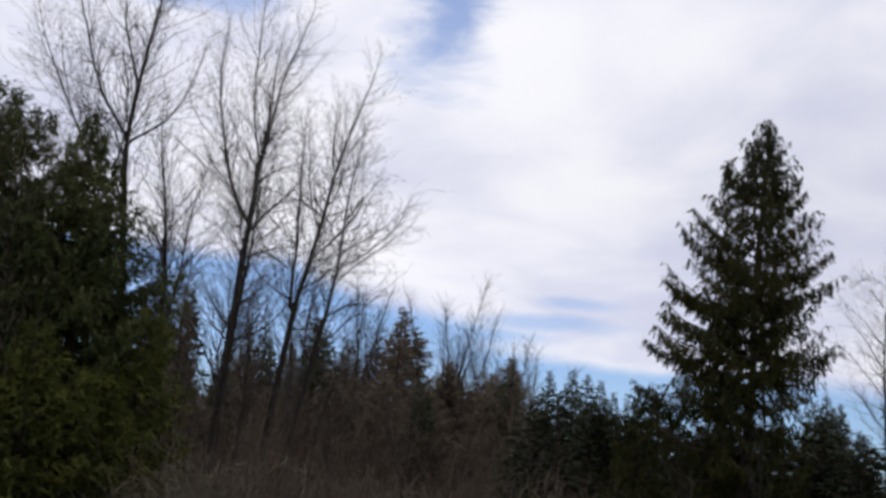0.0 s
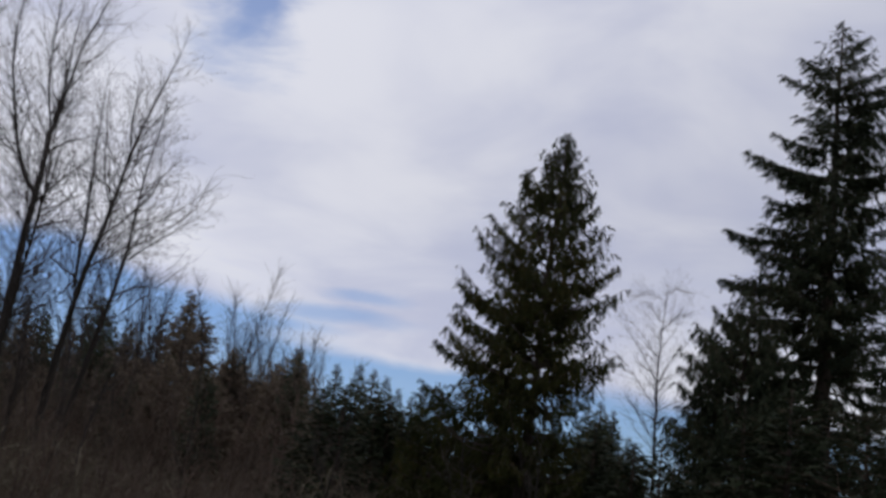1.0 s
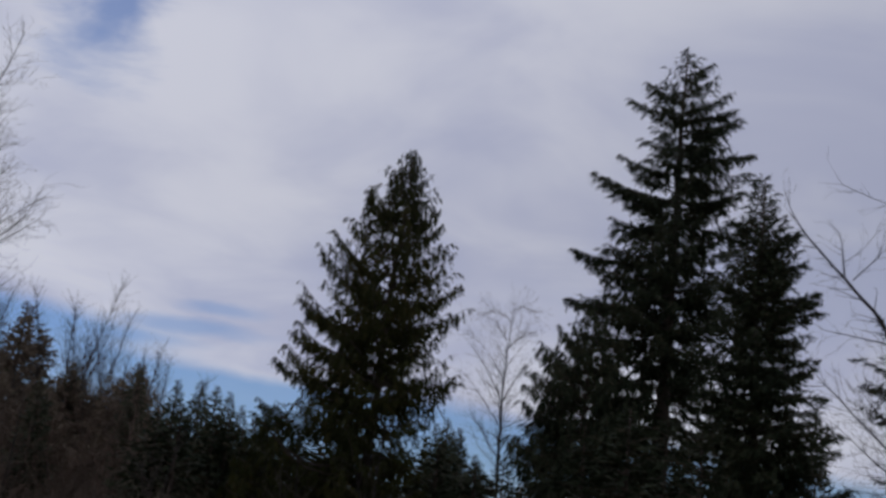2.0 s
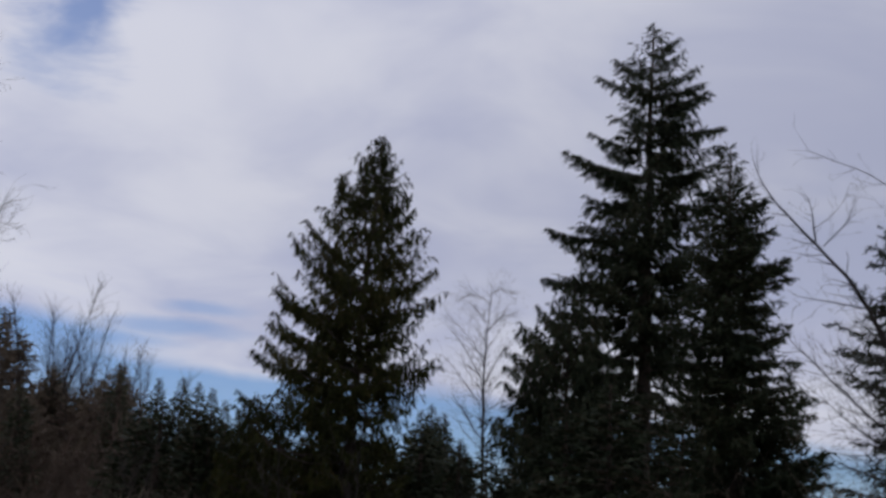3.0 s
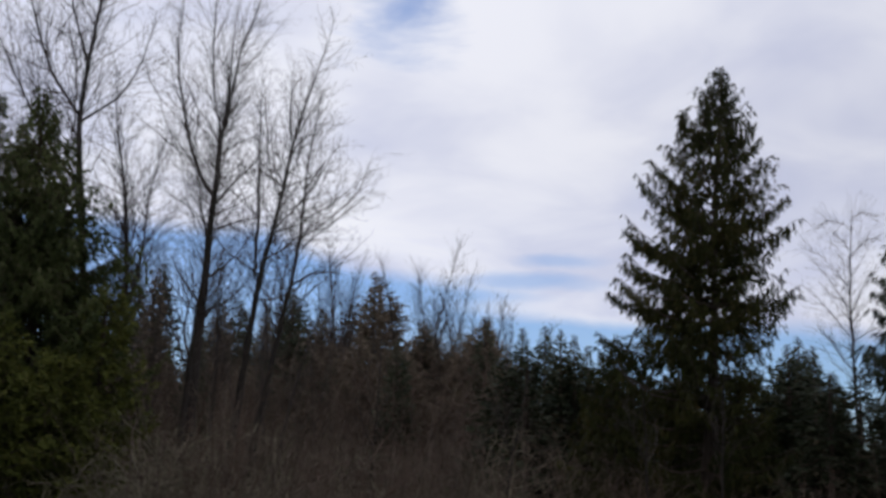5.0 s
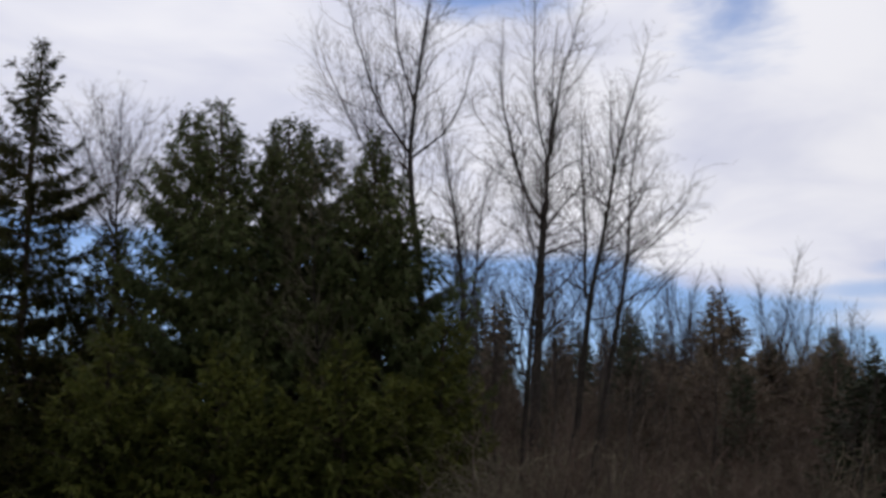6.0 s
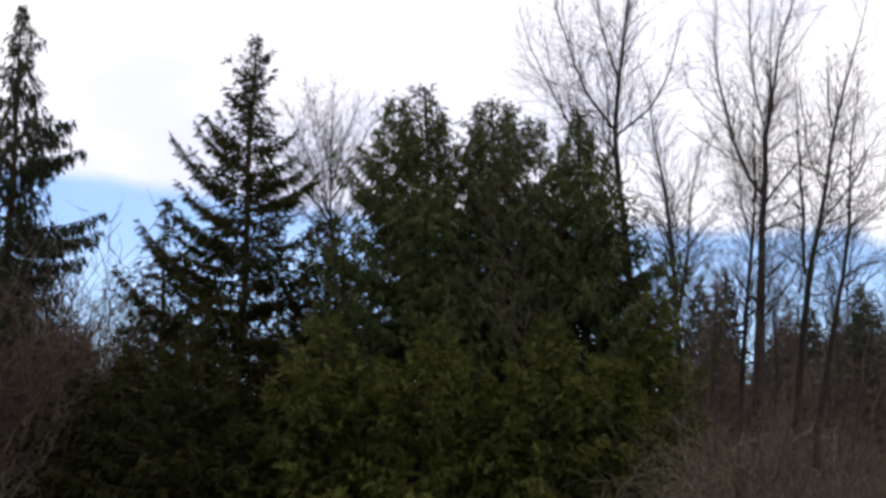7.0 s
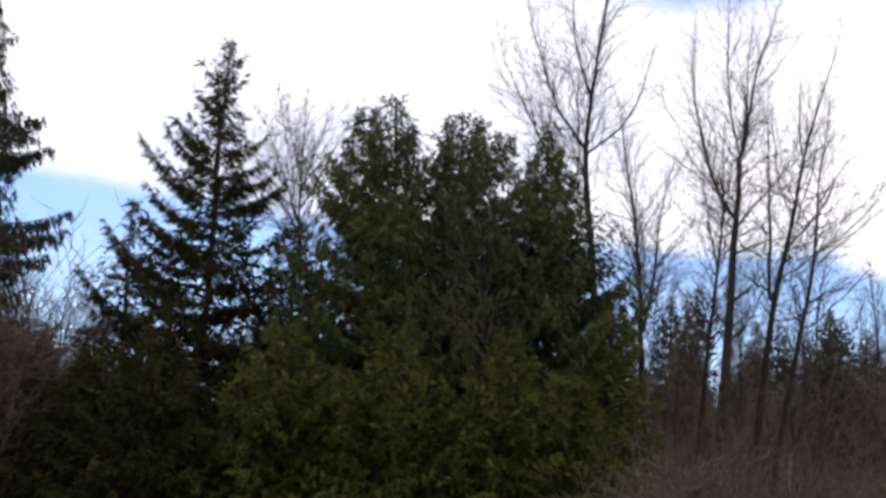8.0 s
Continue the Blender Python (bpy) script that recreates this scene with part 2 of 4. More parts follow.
def dress(rng, root, out, reach, rise, curl, young, habit, frond, fill=1.0, steps=5, leaflets=4, plump=1.0):
    """Boughs from their roots outwards, with side shoots and hanging sprays: their wood and their leaves."""
    _, _, _, shoot_hang, fall, follow, stray = HABITS[habit]

    def at(i, s):
        return root[i] + out[i] * (reach[i] * s)[:, None] + UP * (reach[i] * (rise[i] * s + curl[i] * s ** 3))[:, None]

    wood, every = [], np.arange(len(reach))
    thick = 0.010 + 0.014 * reach
    for j in range(steps):
        s0, s1 = np.full(len(reach), j / steps), np.full(len(reach), (j + 1) / steps)
        wood.append(np.concatenate([at(every, s0), at(every, s1), (thick * (1 - 0.85 * s0))[:, None], (thick * (1 - 0.85 * s1))[:, None]], 1))
    # side shoots, by turns to either hand; the last one ends the bough
    count = np.maximum(3, reach / (0.42 * frond) * fill).astype(int)
    i = np.repeat(every, count)
    order = np.arange(len(i)) - np.repeat(np.cumsum(count) - count, count)
    s = 0.10 + 0.90 * ((order + 0.4 + 0.6 * rng.random(len(i))) / count[i]) ** 0.85
    along = unit(out[i] + UP * (rise[i] + 3 * curl[i] * s * s)[:, None])
    side = unit(np.cross(along, UP))
    hand = np.where(order % 2, 1.0, -1.0) * rng.uniform(0.35, 1.1, len(i)) * np.where(order == count[i] - 1, 0.15, 1.0)
    shoot = unit(along * 0.75 + side * hand[:, None] - UP * (shoot_hang * rng.uniform(0.1, 1.0, len(i)) * (1.1 - 0.6 * s))[:, None] + rng.normal(0, 0.12, (len(i), 3)))
    size = ((0.28 * reach[i] * (1.02 - s) ** 0.8 + 0.42 * frond) * rng.uniform(0.5, 1.25, len(i)))
    start = at(i, s)
    if leaflets and len(reach) == 1:
        wood.append(np.concatenate([start, start + shoot * size[:, None] * 0.9, np.full((len(i), 1), 0.007), np.full((len(i), 1), 0.003)], 1))
    # sprays along each shoot
    many = np.maximum(3, size / (0.145 * frond) * fill).astype(int)
    j = np.repeat(np.arange(len(i)), many)
    q = (np.arange(len(j)) - np.repeat(np.cumsum(many) - many, many) + rng.random(len(j))) / many[j]
    place = start[j] + shoot[j] * (size[j] * q)[:, None] - UP * (0.35 * shoot_hang * size[j] * q * q)[:, None] + rng.normal(0, 0.05 * frond, (len(j), 3))
    way = unit(shoot[j] * (follow * (0.7 + 0.6 * q))[:, None] - UP * (fall * rng.uniform(0.35, 1.15, len(j)))[:, None] + rng.normal(0, stray, (len(j), 3)))
    long = frond * (0.40 + 0.85 * rng.random(len(j)) ** 1.4) * young[i][j]
    plane = unit(np.cross(way, rng.normal(0, 1.0, way.shape)))
    beside = np.cross(way, plane)
    places, ways, flats, longs, wides = [place], [way], [plane], [long], [0.070 * plump * long]
    for n in range(leaflets):
        p = (n + 0.5) / (leaflets + 0.5)
        places.append(place + way * (long * p)[:, None])
        ways.append(way * 0.85 + beside * ((1 if n % 2 else -1) * 0.70) - UP * 0.15 + rng.normal(0, 0.14, way.shape))
        flats.append(plane + rng.normal(0, 0.3, way.shape))
        longs.append(long * 0.40 * (1.15 - 0.6 * p))
        wides.append(0.104 * plump * long * (1.1 - 0.4 * p))
    return np.concatenate(wood), blades(*(np.concatenate(v) for v in (places, ways, flats, longs, wides)))


def crown(rng, height, outline, across, lean, limbs, habit, frond=0.32, fill=1.0, ragged=0.35, steps=5, leaflets=4, plump=1.0):
    """Boughs and sprays of a conifer. outline: rows of height and the reach to either side."""
    o = np.array(outline)
    foot = o[0, 0]
    low_rise, top_rise, bend = HABITS[habit][:3]
    k = (np.arange(limbs) + rng.random(limbs)) / limbs
    z = foot + (height - foot - 0.35 * frond) * k ** 0.82
    turn = np.arange(limbs) * 2.39996 + rng.normal(0, 0.45, limbs)
    c = np.cos(turn)
    left, right = np.interp(z, o[:, 0], o[:, 1]), np.interp(z, o[:, 0], o[:, 2])
    reach = np.where(c > 0, right, left) * np.abs(c) + 0.5 * (left + right) * (1 - np.abs(c))
    reach = reach * (1.05 - ragged + 1.1 * ragged * rng.random(limbs) ** 0.7) - 0.12 * frond
    # here and there whole boughs fall back
    reach *= 1.06 - 0.16 * ragged * np.clip(np.sin(3 * turn + 1.9 * z + height) + np.sin(2 * turn - 2.7 * z / (0.6 + 0.02 * height)), -0.2, 2.0)
    reach = np.maximum(reach, 0.08)
    a2, f2 = np.array([across[0], across[1], 0.0]), np.array([-across[1], across[0], 0.0])
    out = a2 * c[:, None] + f2 * np.sin(turn)[:, None]
    t = (z / height) ** 1.6
    rise = low_rise * (1 - t) + top_rise * t + rng.normal(0, 0.12, limbs)
    curl = bend * (0.5 + 0.9 * rng.random(limbs)) * (1 - 0.6 * t)
    # a bough starts lower on the stem the more it climbs, so that its end comes level with the outline
    root = a2 * (lean * z)[:, None] + UP * np.maximum(z - (rise + curl) * reach * 0.85, 0.1)[:, None]
    least = 0.65 if leaflets else 0.35
    young = least + (1 - least) * np.clip((height - z) / (0.15 * height), 0, 1)
    wood, leaves = dress(rng, root, out, reach, rise, curl, young, habit, frond, fill, steps, leaflets, plump)
    if habit == "bushy" and leaflets:
        # upright shoots at the bough ends, so that the outline is spiky
        ends = np.nonzero((z > 0.4 * height) & (rng.random(limbs) < 0.5))[0]
        m = len(ends)
        tip = root[ends] + out[ends] * (reach[ends] * 0.92)[:, None] + UP * (reach[ends] * (0.92 * rise[ends] + 0.78 * curl[ends]))[:, None]
        w2, l2 = dress(rng, tip, out[ends], rng.uniform(0.06, 0.14, m), rng.uniform(1.6, 3.0, m), np.zeros(m), np.full(m, 0.62), habit, frond, 2.6, 2, leaflets, plump)
        wood, leaves = np.concatenate([wood, w2]), (np.concatenate([leaves[0], l2[0]]), np.concatenate([leaves[1], l2[1] + len(leaves[0])]))
    return wood, leaves


def across_of(base):
    d = math.hypot(base[0], base[1])
    return base[1] / d, -base[0] / d


def conifer(name, base, height, outline, label, habit, mat, seed, lean=0.0, limbs=240, girth=0.2, frond=0.32, fill=1.0,
            ragged=0.35, category="tree", group="", leaders=(), boughs=()):
    """A conifer. leaders: sideways offset, depth and height of the tip, length and reach; boughs: offset and height of the end of a long bough and how it rises."""
    rng = np.random.default_rng(seed)
    across = across_of(base)
    a2, f2 = np.array([across[0], across[1], 0.0]), np.array([-across[1], across[0], 0.0])
    tree = thing(name, (base[0], base[1], 0), label, category, group)
    wood, leaves = crown(rng, height, outline, across, lean, limbs, habit, frond, fill, ragged)
    zs = np.linspace(-0.3, height - 0.1, 14)
    sway = 0.04 * np.sin(zs * 0.9 + seed)
    pts = np.stack([across[0] * (lean * zs + sway), across[1] * (lean * zs + sway), zs], 1)
    radii = girth * np.clip(1 - zs / height, 0.02, 1) ** 0.85 + 0.008
    radii[:2] *= (1.35, 1.1)
    part("trunk", mesh_of("trunk", *tube(pts, radii), DARK_BARK), tree, smooth=True)
    part("branchwork", mesh_of("branchwork", *sticks(wood), DARK_BARK), tree, kind="stuff")
    part("crown", mesh_of("crown", *leaves, mat), tree, kind="stuff")
    for off, deep, tip, tall, wide in leaders:
        w2, l2 = crown(rng, tall, [(0.0, 0.8 * wide, 0.8 * wide), (0.5 * tall, 0.5 * wide, 0.5 * wide), (0.8 * tall, 0.2 * wide, 0.2 * wide), (tall, 0.01, 0.01)], across, 0.0, 40, habit, 0.17, 1.0, 0.4, 2)
        shift = a2 * off + f2 * deep + UP * (tip + 0.06 - tall)
        stem = np.array([[0, 0, -0.9, 0, 0, tall - 0.05, 0.03, 0.005]])
        w2 = np.concatenate([w2, stem])
        w2[:, 0:3] += shift
        w2[:, 3:6] += shift
        leader = part("leader", mesh_of("leader", *sticks(w2), DARK_BARK), tree)
        part("foliage", mesh_of("foliage", l2[0] + shift, l2[1], mat), leader, kind="stuff")
    curl = HABITS[habit][2]
    for off, tip, rise in boughs:
        stem_off = lean * tip
        hand = 1.0 if off > stem_off else -1.0
        slant = rng.uniform(-0.35, 0.35)
        far = abs(off - stem_off) / math.cos(slant)
        way = a2 * (hand * math.cos(slant)) + f2 * math.sin(slant)
        root = a2 * stem_off + UP * (tip - (rise + curl) * far)
        one = lambda v: np.array([v])
        w2, l2 = dress(rng, one(root), one(way), one(far), one(rise), one(curl), one(1.0), habit, frond, 1.35 * fill)
        bough = part("bough", mesh_of("bough", *sticks(w2), DARK_BARK), tree)
        part("foliage", mesh_of("foliage", *l2, mat), bough, kind="stuff")
    return tree


def grow(segs, rnd, p, d, length, r, level, lift=0.05, wander=0.13, spread=0.75, every=0.32, least=0.0045):
    """A bare branch with its side twigs, down to the finest."""
    n = max(2, int(length / every))
    step = length / n
    for i in range(n):
        d = (d + Vector((rnd.gauss(0, wander), rnd.gauss(0, wander), rnd.gauss(0, wander) + lift))).normalized()
        q = p + d * step
        r1 = r * (1 - 0.75 / n) if i < n - 1 else r * 0.4
        segs.append((*p, *q, r, r1))
        if level > 0 and i >= (0 if level < 2 else 1) and rnd.random() < 0.9:
            side = d.cross(Vector((rnd.gauss(0, 1), rnd.gauss(0, 1), rnd.gauss(0, 1)))).normalized()
            a = spread * rnd.uniform(0.6, 1.25)
            grow(segs, rnd, q, (d * math.cos(a) + side * math.sin(a)).normalized(), length * rnd.uniform(0.32, 0.62) * (1 - 0.45 * i / n),
                 max(r1 * 0.55, least), level - 1, lift, wander * 1.1, spread, every, least)
        p, r = q, r1


def bare_tree(name, base, stems, girth, label, seed, twigs=2, reach=0.34, category="tree", group="", start=0.25, lift=0.035, fine=0.24, dense=4, laterals=0.34, bare=None):
    """A leafless tree. stems: the main stem from low to high and its forks, each as rows of sideways offset and height."""
    rnd, across = random.Random(seed), across_of(base)
    tree = thing(name, (base[0], base[1], 0), label, category, group)
    top = max(s[-1][1] for s in stems)
    known = []
    for count, stem in enumerate(stems):
        rows, segs = list(stem), []
        if count == 0:
            lean = (rows[1][0] - rows[0][0]) / max(rows[1][1] - rows[0][1], 0.1)
            foot = rows[0][0] - lean * rows[0][1] * 0.5
            rows = [(foot - lean * 0.2, -0.3), (foot, rows[0][1] * 0.45)] + rows if rows[0][1] > 1 else [(foot, -0.3)] + rows
        # smooth the rows into a gently wandering stem
        h = np.array(rows, float)
        t = np.concatenate([[0], np.cumsum(np.hypot(*np.diff(h, axis=0).T))])
        m = max(8, int(t[-1] / 0.35))
        tt = np.linspace(0, t[-1], m)
        off, z = np.interp(tt, t, h[:, 0]), np.interp(tt, t, h[:, 1])
        for _ in range(3):
            off[1:-1] = 0.25 * off[:-2] + 0.5 * off[1:-1] + 0.25 * off[2:]
        off[1:] += np.cumsum([rnd.gauss(0, 0.010 if count == 0 else 0.022) for _ in range(m - 1)])
        drift = rnd.uniform(-0.5, 0.5) if count else 0.0
        deep = drift * tt * 0.45 + 0.05 * np.sin(tt * 1.3 + seed)
        deep -= deep[0]
        # a fork takes up most of the girth of the stem that it leaves
        if count:
            d, parent, parent_deep = min((abs(z[0] - a) + abs(off[0] - b), r, e) for a, b, r, e in known)
            steep = (z[-1] - z[0]) / t[-1] > 0.8 and z[-1] > 0.7 * top
            first, last = 0.72 * parent if steep else min(0.42 * parent, 0.06), 0.007
            deep += parent_deep
        else:
            first, last = girth, 0.008
            if len(stems) > 1 and rows[-1][1] < 0.9 * top:
                last = girth * 0.58 * (1 - 0.8 * z[-1] / (top + 1))
        pts = np.stack([across[0] * off - across[1] * deep, across[1] * off + across[0] * deep, z], 1)
        radii = last + (first - last) * (1 - tt / t[-1]) ** 1.05
        if count == 0:
            radii[0] *= 1.4
        known += list(zip(z, off, radii, deep))
        word = "limb" if count else "trunk"
        wood = part(word, mesh_of(word, *tube(pts, radii, 7), BARK), tree, smooth=True)
        for j in range(1, m):
            if pts[j][2] < start * top:
                continue
            left = t[-1] - tt[j] + (2.0 if count == 0 and last > 0.02 else 0.0)
            d = Vector(pts[j] - pts[j - 1]).normalized()
            for n in range(dense):
                side = d.cross(Vector((rnd.gauss(0, 1), rnd.gauss(0, 1), rnd.gauss(0, 1)))).normalized()
                a = rnd.uniform(0.4, 0.95)
                if n == 0 and rnd.random() < laterals:
                    # a stronger side branch that curves up
                    grow(segs, rnd, Vector(pts[j]), (d * math.cos(a + 0.25) + side * math.sin(a + 0.25)).normalized(), min(0.8 + 0.5 * left, 3.6) * rnd.uniform(0.6, 1.1),
                         max(min(radii[j] * 0.5, 0.04), 0.010), twigs, 0.05, 0.13, 0.7, fine, 0.004)
                    continue
                length = (0.6 + reach * left) * rnd.uniform(0.35, 1.2)
                grow(segs, rnd, Vector(pts[j]), (d * math.cos(a) + side * math.sin(a)).normalized(), min(length, 2.1),
                     max(min(radii[j] * 0.35, 0.014), 0.006), max(twigs - (n > 2), 1), lift, 0.15, every=fine, least=0.0055)
        if segs:
            part("twig_mass", mesh_of("twig_mass", *sticks(segs), bare or TWIG), wood, kind="stuff")
    return tree


# ---- ground ----
def build_ground():
    rings = np.concatenate([np.linspace(0, 120, 61), np.geomspace(130, 4500, 24)])
    turns = 96
    verts, faces = [], []
    for r in rings:
        for k in range(turns):
            a = 2 * math.pi * k / turns
            x, y = r * math.cos(a), r * math.sin(a)
            bumpy = 0.10 * noise.noise((x * 0.15, y * 0.15, 0.3)) + 0.05 * noise.noise((x * 0.6, y * 0.6, 1.7))
            verts.append((x, y, bumpy * min(1, r / 6) if r < 125 else 0.0))
    for i in range(len(rings) - 1):
        for k in range(turns):
            n2 = (k + 1) % turns
            faces.append((i * turns + k, (i + 1) * turns + k, (i + 1) * turns + n2, i * turns + n2))
    ob = new("ground", mesh_of("ground", verts, faces, SOIL))
    ob.data.shade_smooth()
    tagged(ob, "rough meadow ground of winter grass and soil", "ground", kind="structure")


build_ground()

# ---- the large conifers ----
conifer("cedar_tree", (8.19, 32.01), 13.15, [(1.2, 1.6, 1.8), (2.62, 2.2, 2.0), (4.07, 2.6, 1.9), (5.06, 2.9, 1.7), (5.6, 2.9, 1.85), (6.1, 2.5, 1.95), (6.9, 2.6, 2.1),
        (7.56, 2.4, 1.85), (8.44, 2.35, 1.85), (9.25, 2.1, 1.85), (9.88, 2.0, 1.55), (10.5, 1.7, 1.35), (11.1, 1.25, 1.12), (11.75, 1.0, 0.8), (12.2, 0.75, 0.65), (12.75, 0.5, 0.42), (13.15, 0.1, 0.1)],
        "tall dark green cedar with drooping ragged sprays, standing alone", "cedar", CEDAR_DARK, 3, lean=0.036, limbs=265, girth=0.18, frond=0.27, fill=0.86, ragged=0.5,
        boughs=[(-2.62, 6.95, -0.30), (-2.85, 5.7, -0.25), (-2.2, 8.75, -0.1), (-2.2, 7.6, -0.3), (-1.75, 9.95, 0.1), (-1.4, 10.55, 0.3), (-0.66, 11.85, 0.55), (2.12, 9.3, -0.1), (2.3, 6.85, -0.3), (1.48, 11.1, 0.3), (1.4, 11.5, 0.35)],
        leaders=[(0.45, 0.0, 13.15, 2.0, 0.62), (0.2, 0.2, 12.7, 1.8, 0.55), (0.62, -0.2, 12.6, 1.8, 0.5), (-0.55, 0.0, 11.95, 1.4, 0.38), (0.0, -0.3, 12.3, 1.8, 0.6)])
conifer("cedar_tree", (6.1, 33.6), 5.9, [(0.3, 1.7, 1.7), (2.5, 1.6, 1.6), (4.2, 1.0, 1.0), (5.3, 0.4, 0.4), (5.9, 0.02, 0.02)],
        "low dark cedar at the foot of a tall one", "cedar", CEDAR_DARK, 4, limbs=90, girth=0.09, frond=0.30, ragged=0.45)
conifer("fir_tree", (23.62, 44.83), 25.05, [(5.0, 2.8, 3.6), (7.86, 3.0, 3.6), (10.17, 3.1, 3.5), (12.2, 3.2, 3.4), (13.73, 3.4, 3.4), (14.7, 3.0, 3.2), (15.9, 3.2, 3.1),
        (17.0, 2.3, 2.8), (18.7, 2.5, 2.6), (19.9, 1.9, 2.5), (21.1, 0.95, 2.2), (22.3, 1.5, 2.1), (23.2, 1.3, 1.2), (24.2, 0.55, 0.8), (25.05, 0.05, 0.05)],
        "very tall dark fir with long shaggy branches", "shaggy", FIR, 5, lean=0.009, limbs=265, girth=0.42, frond=0.36, fill=1.1, ragged=0.6,
        boughs=[(-4.15, 15.9, 0.0), (-4.2, 13.75, -0.1), (-3.5, 12.2, -0.1), (-3.3, 18.7, 0.1), (-2.3, 19.85, 0.15), (-2.0, 22.5, 0.2), (-1.4, 23.2, 0.3), (-2.5, 17.0, 0.0), (-3.1, 14.6, -0.1),
                (3.15, 20.4, 0.0), (2.65, 21.7, 0.1), (2.45, 22.3, 0.15), (2.8, 18.2, 0.0), (1.45, 23.4, 0.25), (1.3, 24.3, 0.4)])
conifer("cedar_tree", (19.64, 44.50), 13.2, [(1.0, 2.7, 3.0), (3.53, 2.7, 2.9), (5.7, 2.75, 2.7), (7.05, 2.7, 2.5), (8.45, 2.4, 2.3), (9.7, 2.3, 1.9), (10.8, 1.9, 1.5), (12.0, 0.9, 0.8), (13.2, 0.1, 0.1)],
        "low broad dark cedar at the foot of a tall fir", "cedar", FIR, 8, lean=0.055, limbs=250, girth=0.2, frond=0.40, ragged=0.35, boughs=[(-1.45, 10.85, 0.1), (-0.7, 11.6, 0.2), (-1.85, 8.5, -0.1), (-2.3, 7.1, -0.2)])
conifer("fir_tree", (12.12, 19.20), 9.56, [(0.5, 1.2, 2.3), (2.78, 1.0, 2.1), (4.1, 0.9, 1.55), (5.0, 0.95, 1.2), (5.95, 0.9, 0.9), (6.57, 0.8, 0.76), (7.2, 0.72, 0.92),
        (7.62, 0.66, 0.66), (8.16, 0.56, 0.62), (8.7, 0.42, 0.42), (9.14, 0.22, 0.22), (9.56, 0.01, 0.01)],
        "slim dense dark green fir beside a taller one", "fir", FIR, 12, lean=-0.010, limbs=330, girth=0.1, frond=0.19, fill=1.25, ragged=0.4,
        boughs=[(-0.64, 8.6, 0.1), (0.55, 8.45, 0.1), (0.62, 7.9, 0.0), (0.88, 7.38, -0.05), (0.93, 7.06, -0.1), (0.84, 5.95, -0.1)])
conifer("fir_tree", (21.75, 25.82), 12.32, [(0.6, 2.2, 2.2), (4.63, 1.9, 2.05), (6.04, 1.9, 2.07), (7.48, 2.15, 2.09), (8.29, 1.93, 1.97), (9.41, 1.77, 1.73), (10.47, 1.25, 1.21), (11.24, 0.69, 0.68), (12.32, 0.01, 0.01)],
        "dark fir with open layered branches behind bare twigs", "fir", FIR, 15, lean=0.024, limbs=150, girth=0.15, ragged=0.45)
conifer("fir_tree", (-17.58, 26.85), 13.27, [(1.4, 2.8, 3.2), (2.54, 2.8, 3.0), (4.76, 2.4, 2.6), (6.27, 2.2, 2.3), (7.05, 2.0, 2.0), (7.83, 1.8, 1.8), (8.96, 1.5, 1.6), (9.59, 1.45, 1.45),
        (10.38, 1.3, 1.1), (11.04, 0.7, 0.45), (11.86, 0.6, 0.45), (12.52, 0.5, 0.35), (13.27, 0.02, 0.02)],
        "pointed sparse conifer with gaps between its tufted branches", "tufted", CEDAR_DARK, 21, lean=-0.011, limbs=200, girth=0.15, frond=0.26, ragged=0.55,
        boughs=[(-3.35, 6.3, 0.0), (-3.0, 7.85, 0.15), (-2.3, 8.4, 0.25), (-2.0, 9.0, 0.2), (-2.2, 10.2, 0.35), (-1.6, 10.55, 0.4), (-1.35, 10.85, 0.5), (-0.85, 11.65, 0.4), (-0.8, 12.4, 0.5),
                (1.7, 9.15, 0.0), (1.45, 9.7, 0.0), (1.1, 10.6, 0.1), (0.38, 12.1, 0.2), (0.32, 12.8, 0.3), (1.9, 8.0, 0.0), (-2.5, 7.0, 0.1), (-2.9, 5.6, 0.0)],
        leaders=[(-0.14, 0.0, 13.27, 2.6, 0.5), (-0.2, 0.1, 12.2, 2.0, 0.6)])
conifer("spruce_tree", (-23.60, 24.41), 14.06, [(0.4, 2.6, 2.4), (2.97, 2.4, 2.2), (6.03, 1.9, 1.5), (6.7, 1.8, 1.7), (7.6, 1.6, 1.9), (8.1, 1.4, 1.2), (8.71, 1.2, 0.9), (9.79, 1.4, 1.5), (10.4, 1.2, 1.4), (11.2, 0.9, 0.7), (11.99, 0.45, 0.6), (13.15, 0.42, 0.5), (14.06, 0.02, 0.02)],
        "dark spruce with curtains of hanging twigs", "spruce", FIR, 25, lean=-0.028, limbs=225, girth=0.18, frond=0.30, ragged=0.45,
        boughs=[(1.25, 10.95, 0.0), (1.55, 10.0, 0.0), (0.9, 9.6, -0.1), (2.25, 8.25, 0.05), (2.2, 7.6, -0.1), (0.35, 11.6, 0.1), (1.0, 10.5, 0.0), (0.25, 13.05, 0.2), (1.8, 6.9, -0.15)],
        leaders=[(-0.38, 0.0, 14.06, 2.6, 0.5)])

